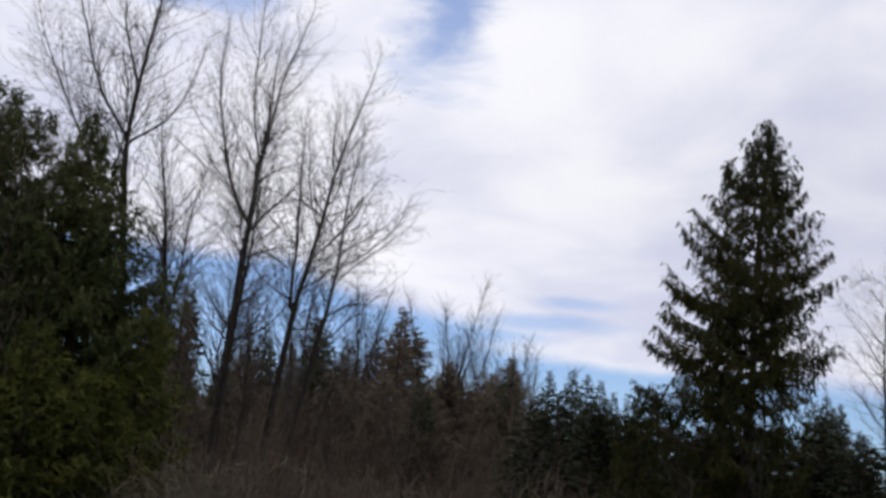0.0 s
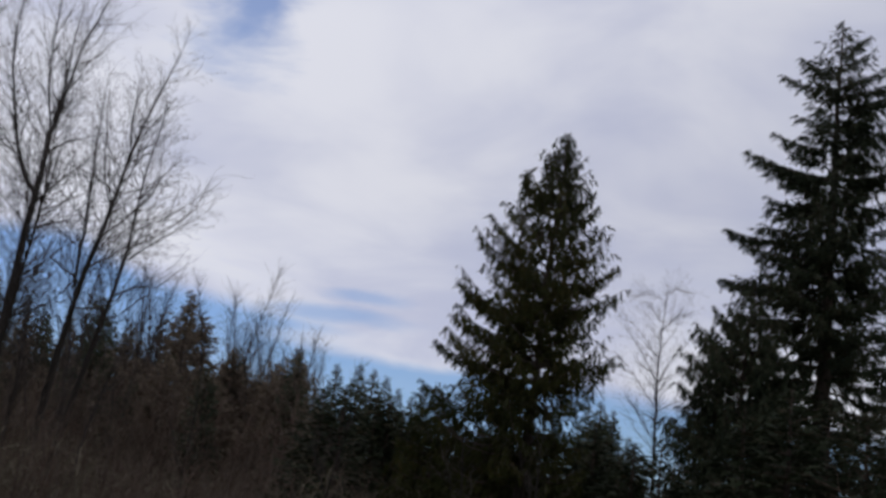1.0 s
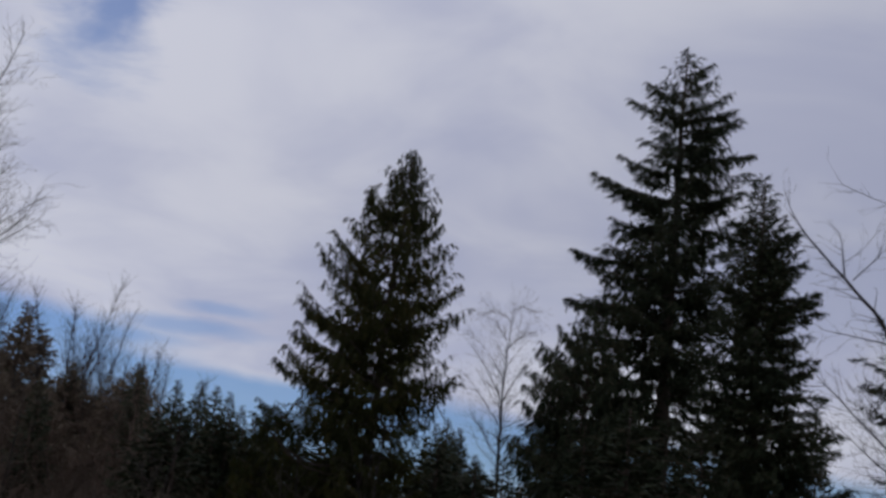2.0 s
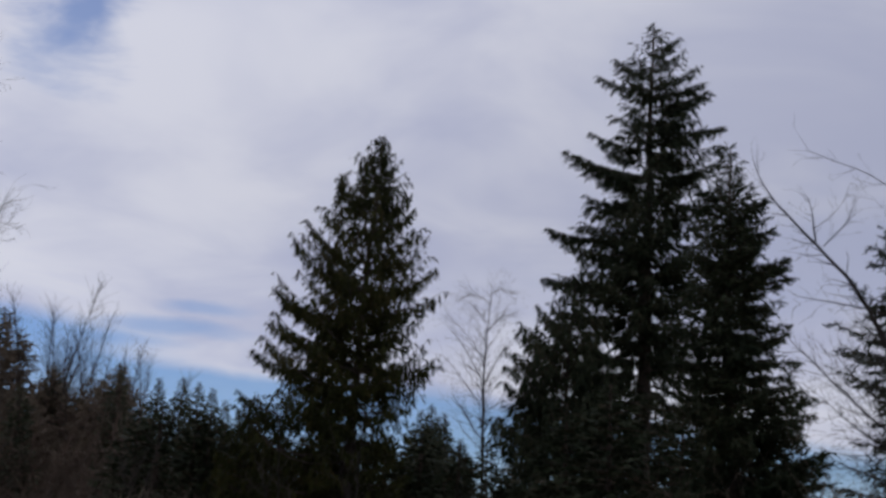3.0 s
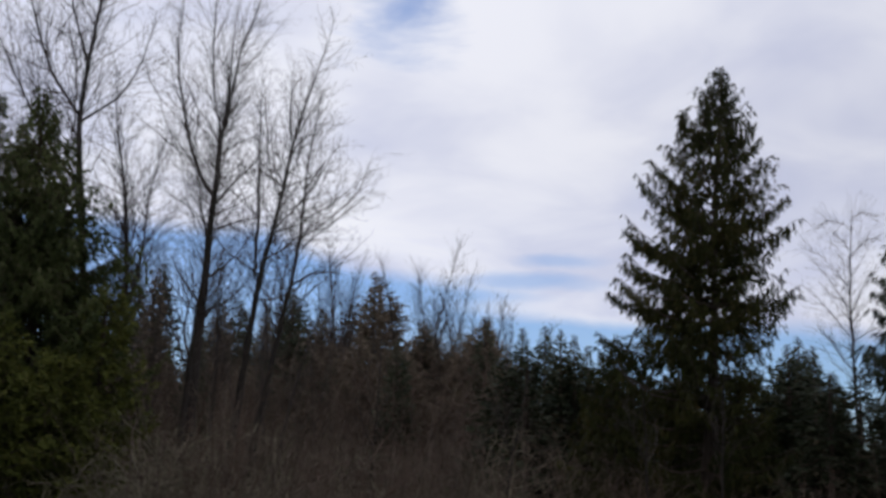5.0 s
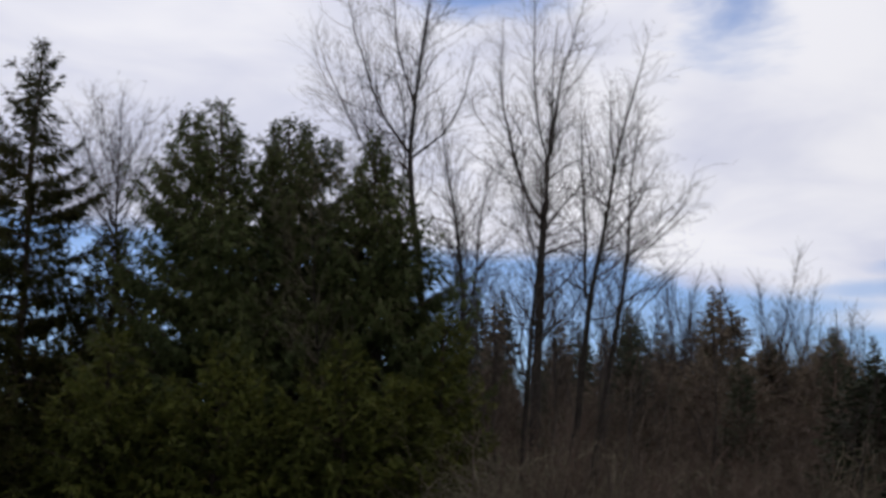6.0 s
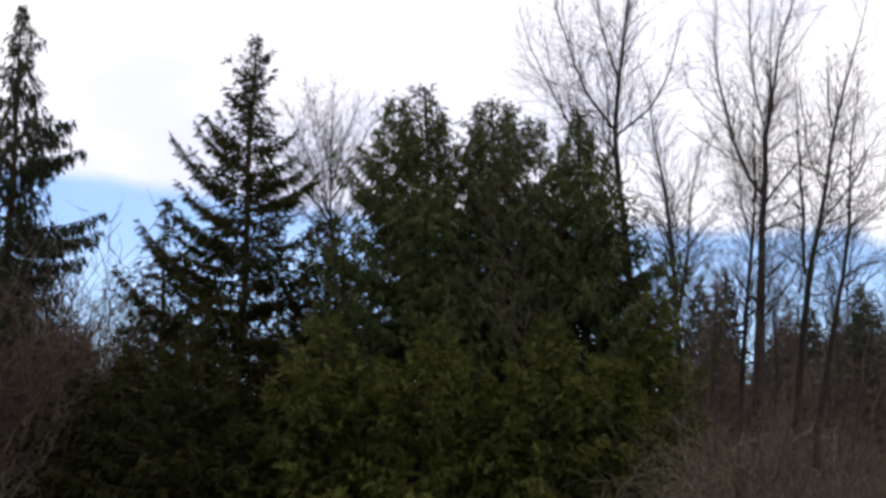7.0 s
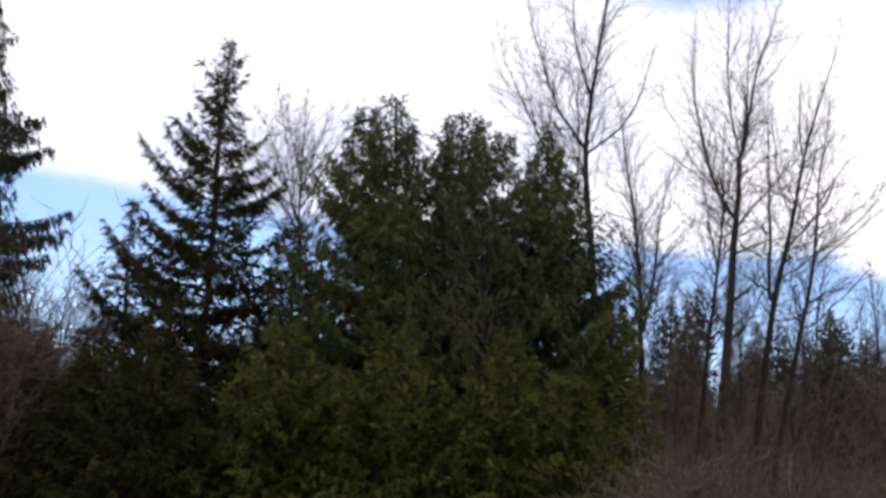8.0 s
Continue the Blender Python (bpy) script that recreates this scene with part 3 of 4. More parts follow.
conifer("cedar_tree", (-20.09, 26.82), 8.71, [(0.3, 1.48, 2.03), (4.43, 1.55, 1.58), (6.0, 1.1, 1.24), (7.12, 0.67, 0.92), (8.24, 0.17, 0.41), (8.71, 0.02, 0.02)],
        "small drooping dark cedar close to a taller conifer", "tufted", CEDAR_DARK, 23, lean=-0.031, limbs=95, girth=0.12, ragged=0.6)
# low cedars between and behind: their shade is put into the darker green
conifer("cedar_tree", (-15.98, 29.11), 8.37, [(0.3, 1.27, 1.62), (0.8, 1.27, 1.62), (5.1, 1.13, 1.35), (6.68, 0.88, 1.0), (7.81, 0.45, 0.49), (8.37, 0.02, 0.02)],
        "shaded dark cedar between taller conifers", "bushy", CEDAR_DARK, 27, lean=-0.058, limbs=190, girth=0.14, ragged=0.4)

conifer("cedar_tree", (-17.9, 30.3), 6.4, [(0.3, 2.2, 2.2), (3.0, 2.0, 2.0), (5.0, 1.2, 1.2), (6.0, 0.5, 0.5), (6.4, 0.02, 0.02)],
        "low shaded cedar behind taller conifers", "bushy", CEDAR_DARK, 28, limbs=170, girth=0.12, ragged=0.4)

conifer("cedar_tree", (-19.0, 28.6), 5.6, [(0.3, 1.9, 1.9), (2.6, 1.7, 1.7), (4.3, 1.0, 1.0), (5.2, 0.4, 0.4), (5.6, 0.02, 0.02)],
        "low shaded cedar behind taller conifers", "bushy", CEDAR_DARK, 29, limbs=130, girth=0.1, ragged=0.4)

# ---- the stand of dense cedars ----
conifer("cedar_tree", (-12.02, 27.31), 11.35, [(1.9, 3.2, 2.3), (2.76, 3.3, 2.3), (4.87, 3.3, 2.0), (6.07, 3.2, 1.8), (6.82, 3.0, 1.7), (7.56, 2.8, 1.6), (8.03, 2.4, 1.4), (8.94, 2.15, 1.25), (9.57, 1.65, 1.0), (10.05, 1.15, 0.75), (10.74, 0.95, 0.35), (11.1, 0.5, 0.2), (11.35, 0.05, 0.05)],
        "dense bushy green cedar with wide arching sprays", "arching", CEDAR_MID, 31, lean=-0.046, leaders=[(-1.05, 0.3, 11.0, 1.5, 0.34), (-1.4, -0.3, 10.85, 1.6, 0.36), (-0.08, 0.2, 10.6, 1.4, 0.36), (-1.7, 0.2, 10.2, 1.4, 0.4)], limbs=330, girth=0.18, frond=0.26, ragged=0.55, group="cedar stand")
conifer("cedar_tree", (-10.60, 28.53), 11.23, [(2.4, 1.7, 2.1), (5.1, 1.6, 1.95), (6.56, 1.45, 1.9), (8.05, 1.3, 1.9), (9.71, 1.05, 1.5), (10.38, 0.82, 1.2), (10.95, 0.4, 0.6), (11.23, 0.05, 0.05)],
        "dense bushy green cedar with a rounded top", "arching", CEDAR_MID, 33, lean=-0.048, leaders=[(-0.1, 0.2, 11.05, 1.4, 0.34), (-0.93, -0.2, 10.9, 1.4, 0.34), (0.4, 0.3, 10.75, 1.5, 0.38), (0.75, -0.2, 10.55, 1.5, 0.36)], limbs=330, girth=0.18, frond=0.26, ragged=0.55, group="cedar stand")
conifer("cedar_tree", (-8.47, 28.83), 10.75, [(1.6, 2.0, 2.9), (3.9, 2.0, 2.75), (5.14, 2.0, 2.5), (6.54, 1.9, 2.2), (7.68, 1.8, 1.85), (8.26, 1.5, 1.45), (9.28, 1.0, 0.6), (9.86, 0.5, 0.3), (10.3, 0.3, 0.15), (10.75, 0.05, 0.05)],
        "dense bushy green cedar with a narrow spire", "arching", CEDAR_MID, 35, lean=-0.038, leaders=[(-0.1, 0.1, 10.25, 1.4, 0.3), (-0.75, 0.2, 9.9, 1.4, 0.34), (0.35, -0.2, 9.5, 1.4, 0.36)], limbs=330, girth=0.18, frond=0.26, ragged=0.55, group="cedar stand")
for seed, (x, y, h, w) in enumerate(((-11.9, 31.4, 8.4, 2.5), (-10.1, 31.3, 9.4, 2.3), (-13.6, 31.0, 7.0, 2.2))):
    # back row in the deep green, so its shade comes from the colour
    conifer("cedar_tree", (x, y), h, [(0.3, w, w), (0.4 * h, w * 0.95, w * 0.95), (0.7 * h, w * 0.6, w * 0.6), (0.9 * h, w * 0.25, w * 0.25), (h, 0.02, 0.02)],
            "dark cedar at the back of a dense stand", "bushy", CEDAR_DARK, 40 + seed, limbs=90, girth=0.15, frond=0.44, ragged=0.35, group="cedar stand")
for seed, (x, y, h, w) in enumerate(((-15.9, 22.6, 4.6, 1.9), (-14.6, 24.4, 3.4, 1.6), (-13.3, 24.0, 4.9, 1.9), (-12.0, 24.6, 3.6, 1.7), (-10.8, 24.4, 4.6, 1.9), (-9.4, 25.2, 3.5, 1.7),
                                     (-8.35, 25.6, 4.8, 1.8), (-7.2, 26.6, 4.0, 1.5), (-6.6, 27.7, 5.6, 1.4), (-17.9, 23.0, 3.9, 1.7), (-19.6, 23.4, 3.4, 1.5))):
    # the left-hand ones get the deep green in place of shade
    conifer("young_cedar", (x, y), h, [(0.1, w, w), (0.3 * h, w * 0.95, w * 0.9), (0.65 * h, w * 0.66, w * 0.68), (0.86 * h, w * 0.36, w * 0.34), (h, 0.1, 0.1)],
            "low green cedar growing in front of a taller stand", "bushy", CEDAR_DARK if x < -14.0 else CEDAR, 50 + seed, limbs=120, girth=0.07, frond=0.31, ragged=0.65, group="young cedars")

# ---- the bare trees ----
bare_tree("alder_tree", (-8.41, 31.49), [[(0.0, 7.88), (-0.19, 9.46), (-0.29, 10.84), (-0.18, 12.74), (0.15, 15.29), (0.26, 17.37)],
          [(-0.29, 10.84), (-1.18, 12.04), (-1.64, 13.19), (-2.14, 15.04), (-2.36, 16.24)], [(-0.25, 10.76), (0.65, 11.53), (1.23, 12.78), (1.49, 14.29)],
          [(-0.23, 12.41), (-0.71, 13.9), (-0.87, 15.61), (-1.01, 16.82)]], 0.18, "tall leafless tree with ascending forks behind cedars", 61, start=0.5)
bare_tree("alder_tree", (-10.43, 33.97), [[(0.0, 10.5), (-0.49, 11.69), (-1.37, 13.49), (-1.96, 14.74), (-2.19, 15.66)], [(-0.68, 12.07), (-1.02, 13.5), (-1.26, 14.78)]],
          0.10, "slender leafless tree leaning behind cedars", 63, start=0.6)
bare_tree("alder_tree", (-7.88, 35.29), [[(-0.02, 5.3), (-0.12, 7.4), (-0.28, 8.98), (-0.45, 10.38), (-0.73, 11.7), (-0.86, 13.2)], [(-0.06, 6.3), (0.23, 7.63), (0.31, 9.03), (0.46, 10.28), (0.75, 11.6)], [(-0.2, 8.2), (-0.75, 9.1), (-1.2, 9.6)]],
          0.14, "grey leafless tree with upright twin stems", 65, start=0.35, dense=7)
bare_tree("alder_tree", (-6.38, 34.41), [[(0.5, 4.85), (0.58, 6.1), (0.68, 7.45), (0.8, 8.75), (0.84, 10.0), (0.78, 12.2)], [(0.74, 8.1), (0.42, 9.6), (0.2, 11.4)], [(0.82, 9.3), (1.15, 10.6), (1.25, 11.8)]],
          0.12, "grey leafless tree with upright branches", 67, start=0.35, dense=6)
bare_tree("alder_tree", (-9.02, 50.96), [[(0.28, 3.7), (0.38, 7.5), (0.52, 9.5), (0.56, 11.7), (0.66, 13.2), (0.72, 14.3), (0.76, 16.1)],
          [(0.74, 15.7), (1.15, 18.15), (1.4, 20.29), (1.85, 21.93), (2.3, 23.88), (2.5, 25.3)], [(0.75, 16.0), (0.30, 17.81), (0.15, 20.44), (0.1, 22.86), (-0.05, 25.6)],
          [(0.66, 13.2), (0.12, 13.93), (-0.32, 14.92), (-0.81, 16.69), (-1.30, 19.0), (-1.40, 20.32), (-1.22, 22.75)], [(0.74, 15.2), (0.85, 17.5), (0.8, 20.0), (0.95, 23.0)],
          [(0.65, 12.9), (1.47, 14.03), (2.17, 14.85), (2.86, 15.93), (3.2, 16.9)], [(0.58, 11.8), (1.82, 12.4), (3.28, 12.76)], [(0.57, 11.9), (-0.43, 12.88), (-1.32, 13.32), (-2.0, 14.1)],
          [(0.66, 13.3), (-0.7, 15.15), (-1.65, 16.37), (-2.0, 17.6)], [(0.72, 15.1), (1.61, 15.84), (2.84, 16.32)], [(0.52, 9.7), (1.33, 10.36), (1.91, 10.9), (2.3, 11.8)],
          [(0.46, 8.4), (-0.06, 9.16), (-0.71, 9.86), (-1.1, 10.8)], [(0.44, 8.0), (1.1, 8.7), (1.6, 9.6)]],
          0.31, "tall stout leafless tree with many rising forks", 69, start=0.3, fine=0.32)
bare_tree("alder_tree", (-5.09, 36.66), [[(0.22, 3.1), (0.38, 4.82), (0.52, 6.22), (0.59, 7.11), (0.72, 8.01), (0.93, 8.92), (1.14, 10.02), (1.34, 11.32), (1.55, 12.45), (1.86, 13.6), (2.33, 15.16), (2.48, 15.94)],
          [(0.59, 7.46), (0.6, 8.9), (0.57, 9.98), (0.54, 11.27), (0.37, 12.56), (0.38, 14.07)],
          [(0.93, 8.92), (1.62, 9.23), (2.14, 9.53)],
          [(1.34, 11.32), (1.85, 11.91), (2.37, 12.32)],
          [(1.45, 11.98), (1.33, 13.19), (1.45, 14.52)]],
          0.155, "leaning leafless tree with a long curved stem", 71, start=0.35)
bare_tree("alder_tree", (-3.34, 35.84), [[(-0.21, 5.8), (-0.01, 6.83), (0.2, 7.88), (0.31, 8.94), (0.34, 10.18), (0.41, 11.26), (0.59, 12.18), (0.63, 13.28)],
          [(0.3, 9.2), (0.97, 9.59), (1.47, 10.06), (2.31, 10.82)],
          [(0.26, 8.32), (1.0, 8.98), (1.84, 9.64), (2.34, 10.11)],
          [(-0.11, 6.49), (-0.32, 7.16), (-0.39, 7.85)],
          [(0.06, 7.18), (0.55, 7.55), (1.06, 7.67)],
          [(0.34, 10.18), (0.74, 10.92), (1.24, 11.48)]],
          0.125, "thin leafless tree with wide side branches", 73, start=0.4)
bare_tree("alder_tree", (-9.75, 27.35), [[(0.2, 2.0), (0.15, 4.5), (-0.1, 6.5), (-0.2, 8.3), (-0.1, 9.6)], [(0.1, 4.8), (0.7, 6.2), (0.9, 7.4)], [(-0.05, 6.0), (-0.8, 7.3), (-1.0, 8.5)], [(0.15, 4.2), (-0.7, 5.2), (-1.1, 6.2)], [(-0.15, 7.2), (0.4, 8.2), (0.5, 9.2)]],
          0.05, "bare greyish half-dead tree with mossy twigs among green cedars", 91, start=0.3, dense=5, bare=MOSSY)
bare_tree("maple_tree", (-16.98, 30.84), [[(0.0, 5.34), (-0.43, 8.79), (-0.46, 10.45), (-0.5, 11.87), (-0.5, 12.86)], [(-0.43, 8.79), (-1.05, 10.39), (-1.49, 11.58), (-1.9, 12.25)], [(-0.46, 9.58), (-0.08, 11.02), (0.33, 12.32)],
          [(-0.39, 8.37), (-1.42, 8.96), (-2.0, 9.76)], [(-0.48, 10.1), (-0.89, 11.47), (-1.15, 12.52)],
          [(-0.43, 8.8), (-0.9, 10.9), (-1.35, 12.6)], [(-0.44, 9.2), (0.3, 10.6), (0.9, 12.0)], [(-0.4, 8.3), (0.4, 9.6), (1.0, 10.8)], [(-0.43, 8.6), (-1.5, 10.2), (-2.3, 11.5)]], 0.12, "leafless tree with a fan of fine twigs behind conifers", 75, start=0.55, dense=7)
bare_tree("birch_tree", (17.24, 45.98), [[(0.0, 5.55), (-0.14, 8.69), (-0.09, 11.0), (-0.04, 12.41)], [(-0.14, 8.69), (-0.97, 10.01), (-1.34, 10.45)], [(-0.11, 8.23), (0.53, 9.65), (0.85, 10.13)], [(-0.1, 7.56), (-1.25, 9.07), (-1.74, 9.5)], [(-0.09, 11.0), (-0.5, 11.67)],
          [(-0.06, 11.9), (-0.7, 12.2), (-1.1, 12.0)], [(-0.05, 12.1), (0.5, 12.4), (0.9, 12.2)], [(-0.1, 10.6), (0.6, 11.3), (1.0, 11.4)], [(-0.12, 9.6), (-1.1, 10.8), (-1.6, 11.0)]],
          0.11, "small thin leafless birch between conifers", 77, start=0.4, reach=0.25)
bare_tree("alder_tree", (20.6, 23.2), [[(-0.3, 3.0), (-0.2, 6.0), (0.2, 9.5), (0.5, 12.5)], [(-1.2, 6.44), (-2.17, 8.68), (-3.07, 9.88), (-4.34, 11.35), (-4.9, 12.48)], [(-3.27, 10.1), (-3.47, 11.34)],
          [(-3.07, 9.95), (-2.41, 10.73)], [(0.2, 10.2), (-0.74, 10.67), (-2.01, 11.58), (-3.2, 12.14)], [(-0.1, 7.5), (-1.05, 7.78), (-2.18, 8.26), (-3.73, 8.61)], [(-0.3, 5.2), (-0.9, 5.9), (-1.2, 6.44)]],
          0.22, "leafless tree with long arching side branches", 79, start=0.2, reach=0.10, twigs=2, dense=2, laterals=0.15, bare=BARK)
bare_tree("alder_tree", (20.0, 22.0), [[(-0.2, 2.0), (0.1, 4.0), (0.5, 6.5)], [(-0.2, 2.6), (-0.87, 4.2), (-2.2, 5.3), (-3.1, 6.3), (-3.8, 7.1)], [(-0.2, 2.4), (-0.88, 4.0), (-2.5, 4.95), (-3.5, 5.9)],
          [(-0.2, 2.0), (-1.1, 3.3), (-2.2, 4.0), (-3.0, 4.3)], [(0.0, 3.2), (-1.1, 5.2), (-2.4, 5.95), (-3.0, 6.8)], [(0.2, 4.4), (-0.6, 5.9), (-1.6, 7.0), (-2.6, 7.6)], [(-0.2, 1.8), (-1.5, 2.7), (-2.6, 3.2)]],
          0.19, "tangled leafless tree with low spreading branches", 83, start=0.25, reach=0.28, twigs=2, dense=6, bare=BARK)

for k, (a, d, tip, slant) in enumerate(((11.9, 28.0, 4.2, -0.1), (15.2, 28.5, 4.8, 0.1), (5.4, 29.0, 4.2, 0.5), (-1.0, 31.0, 4.6, 0.2))):
    a = radians(a)
    bare_tree("alder_sapling", (d * math.sin(a), d * math.cos(a)), [[(0.0, 1.2), (0.3 * slant, 0.5 * tip), (slant, tip)], [(0.3 * slant, 0.5 * tip), (0.3 * slant - 0.5, 0.8 * tip)]],
              0.04, "slender grey leafless sapling standing in brush", 400 + k, twigs=1, reach=0.2, category="sapling", group="slender saplings", start=0.4, dense=2)


# ---- the far wood ----
def far_conifer(name, h, w, mat, seed, label, limbs=150, frond=0.34, fill=1.05, foot=0.28):
    rng = np.random.default_rng(seed)
    tree = thing(name, (0, 0, -50), label, "tree", "far wood")
    wood, leaves = crown(rng, h, [(foot * h, w * 0.8, w * 0.8), (0.3 * h, w * 0.95, w * 0.9), (0.6 * h, w * 0.62, w * 0.66), (0.85 * h, w * 0.30, w * 0.32), (0.94 * h, w * 0.14, w * 0.15), (h, 0.02, 0.02)],
                         (1.0, 0.0), 0.0, limbs, "fir", frond, fill, 0.4, 1, 0, 3.3)
    zs = np.linspace(-0.3, h - 0.1, 7)
    part("trunk", mesh_of("trunk", *tube(np.stack([0 * zs, 0 * zs, zs], 1), 0.02 + 0.17 * np.clip(1 - zs / h, 0, 1), 6), DARK_BARK), tree)
    part("branchwork", mesh_of("branchwork", *sticks(wood), DARK_BARK), tree, kind="stuff")
    part("crown", mesh_of("crown", *leaves, mat), tree, kind="stuff")
    return tree


def set_down(ob, x, y, size, turn, wide=1.0):
    c = copy_thing(ob, pose(x, y, 0, 0, 0, turn))
    c.scale = (size * wide, size * wide, size)
    return c


rnd = random.Random(17)
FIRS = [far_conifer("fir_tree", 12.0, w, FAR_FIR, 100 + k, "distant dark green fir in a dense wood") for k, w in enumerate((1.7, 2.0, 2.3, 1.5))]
RUSTY = [far_conifer("larch_tree", 12.0, w, FAR_BROWN, 120 + k, "distant brownish conifer in a dense wood") for k, w in enumerate((2.7, 3.2))]
for x, y, h, kind in ((-13.9, 68.2, 13.4, 0), (-10.3, 73.9, 12.2, 0), (-6.4, 71.4, 12.3, 0), (-9.2, 79.1, 12.1, 0), (-2.1, 84.7, 15.8, 1), (1.1, 77.7, 11.5, 1),
                      (4.4, 69.6, 11.1, 1), (5.2, 53.5, 8.5, 0), (6.2, 53.4, 8.6, 0), (7.1, 55.3, 8.7, 0), (8.0, 57.2, 8.7, 0), (8.6, 57.2, 8.2, 0), (9.6, 59.0, 8.1, 0),
                      (10.1, 59.1, 8.6, 0), (19.2, 58.9, 9.2, 0), (20.5, 60.6, 9.0, 0), (22.0, 62.2, 7.9, 0), (22.2, 67.0, 9.6, 0), (20.1, 63.5, 9.4, 0),
                      (-16.5, 72.8, 13.8, 0), (-7.5, 75.5, 13.4, 0), (-10.4, 77.1, 12.0, 0), (-16.2, 78.0, 11.7, 0), (-13.6, 83.7, 12.5, 0), (-17.6, 77.6, 11.9, 0),
                      (-13.6, 83.5, 11.3, 0), (-4.5, 89.6, 12.8, 1), (2.8, 79.7, 10.0, 0)):
    set_down(rnd.choice(RUSTY if kind else FIRS), x, y, h / 12.0, rnd.uniform(0, 360), 1.25 if kind else 1.1)
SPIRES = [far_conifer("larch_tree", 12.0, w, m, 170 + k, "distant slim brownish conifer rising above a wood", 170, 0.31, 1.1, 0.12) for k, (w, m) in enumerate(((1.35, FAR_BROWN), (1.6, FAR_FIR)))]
for k, (x, y, h) in enumerate(((-12.7, 60.7, 11.9), (-10.0, 65.2, 11.1), (-8.4, 71.5, 11.5), (-6.1, 63.7, 11.5), (-4.9, 69.8, 11.4), (-1.9, 67.0, 13.1), (1.1, 70.0, 10.9), (4.4, 65.8, 10.6), (3.7, 73.9, 10.7), (-11.9, 69.0, 10.0))):
    set_down(SPIRES[1 if k % 3 == 0 and k != 0 else 0], x, y, h / 12.0, 47 * k, 1.15)
YOUNG = [far_conifer("young_fir", 12.0, w, FIR, 150 + k, "low dense dark fir at the foot of taller trees", 140, 0.42, 0.85, 0.02) for k, w in enumerate((1.9, 2.2))]
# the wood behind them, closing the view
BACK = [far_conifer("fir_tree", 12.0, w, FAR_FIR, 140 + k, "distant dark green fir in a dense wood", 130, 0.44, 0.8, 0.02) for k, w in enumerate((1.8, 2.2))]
BACK.append(far_conifer("larch_tree", 12.0, 2.1, FAR_BROWN, 145, "distant brownish conifer in a dense wood", 130, 0.44, 0.8, 0.02))
for k in range(62):
    a = radians(-56 + 102 * (k + rnd.uniform(-0.4, 0.4)) / 62)
    d = rnd.uniform(58, 98)
    h = 1.5 + d * math.tan(radians(rnd.uniform(3.2, 5.6) + (1.0 if math.degrees(a) < -17 else 0.0)))
    set_down(BACK[2] if -12 < math.degrees(a) < -4 and k % 3 else rnd.choice(BACK), d * math.sin(a), d * math.cos(a), h / 12.0, rnd.uniform(0, 360), rnd.uniform(1.0, 1.4))
for k in range(26):
    a, d = radians(-18 + 26 * (k + rnd.random()) / 26), rnd.uniform(100, 112)
    set_down(BACK[k % 2], d * math.sin(a), d * math.cos(a), rnd.uniform(8.5, 10.0) / 12.0, rnd.uniform(0, 360), rnd.uniform(1.6, 2.0))
for k in range(30):
    a, d = radians(-17 + 22 * (k + rnd.random()) / 30), rnd.uniform(58, 74)
    set_down(rnd.choice(RUSTY + RUSTY + RUSTY + FIRS[:2]), d * math.sin(a), d * math.cos(a), (1.5 + d * math.tan(radians(rnd.uniform(5.8, 7.8) if a > radians(-6) else rnd.uniform(4.4, 6.4)))) / 12.0, rnd.uniform(0, 360), rnd.uniform(1.0, 1.3))
for k in range(12):
    a, d = radians(-52 + 11.5 * (k + rnd.random()) / 12), rnd.uniform(41, 47)
    set_down(BACK[2] if k % 4 else BACK[1], d * math.sin(a), d * math.cos(a), rnd.uniform(6.6, 8.0) / 12.0 * (1.0 if a < radians(-43) else 0.8), rnd.uniform(0, 360), rnd.uniform(1.4, 1.8))
for k in range(25):
    a, d = radians(3 + 34 * (k + rnd.random()) / 25), rnd.uniform(38, 52)
    set_down(rnd.choice(YOUNG), d * math.sin(a), d * math.cos(a), rnd.uniform(4.2, 6.0) / 12.0, rnd.uniform(0, 360), rnd.uniform(1.5, 2.1))
for k, (a, d, h) in enumerate(((24.5, 40, 6.8), (26.5, 38, 7.2), (28.2, 42, 7.6), (29.8, 37, 6.6), (31.4, 41, 7.0), (32.8, 38, 5.6), (17.9, 43, 5.0), (19.0, 41, 5.0), (19.9, 43, 5.2), (20.9, 41, 5.4))):
    a = radians(a)
    set_down(YOUNG[k % 2], d * math.sin(a), d * math.cos(a), h / 12.0, 70 * k, 1.8)
for k in range(12):
    a, d = radians(7.5 + 10.5 * (k + rnd.random()) / 12), rnd.uniform(40, 50)
    set_down(YOUNG[k % 2], d * math.sin(a), d * math.cos(a), rnd.uniform(5.4, 6.4) / 12.0, 53 * k, rnd.uniform(1.7, 2.2))
for ob in FIRS + RUSTY + SPIRES + BACK + YOUNG:
    ob.location = (rnd.uniform(-60, 50), rnd.uniform(100, 112), 0)
    ob.scale = (0.8, 0.8, 0.8)


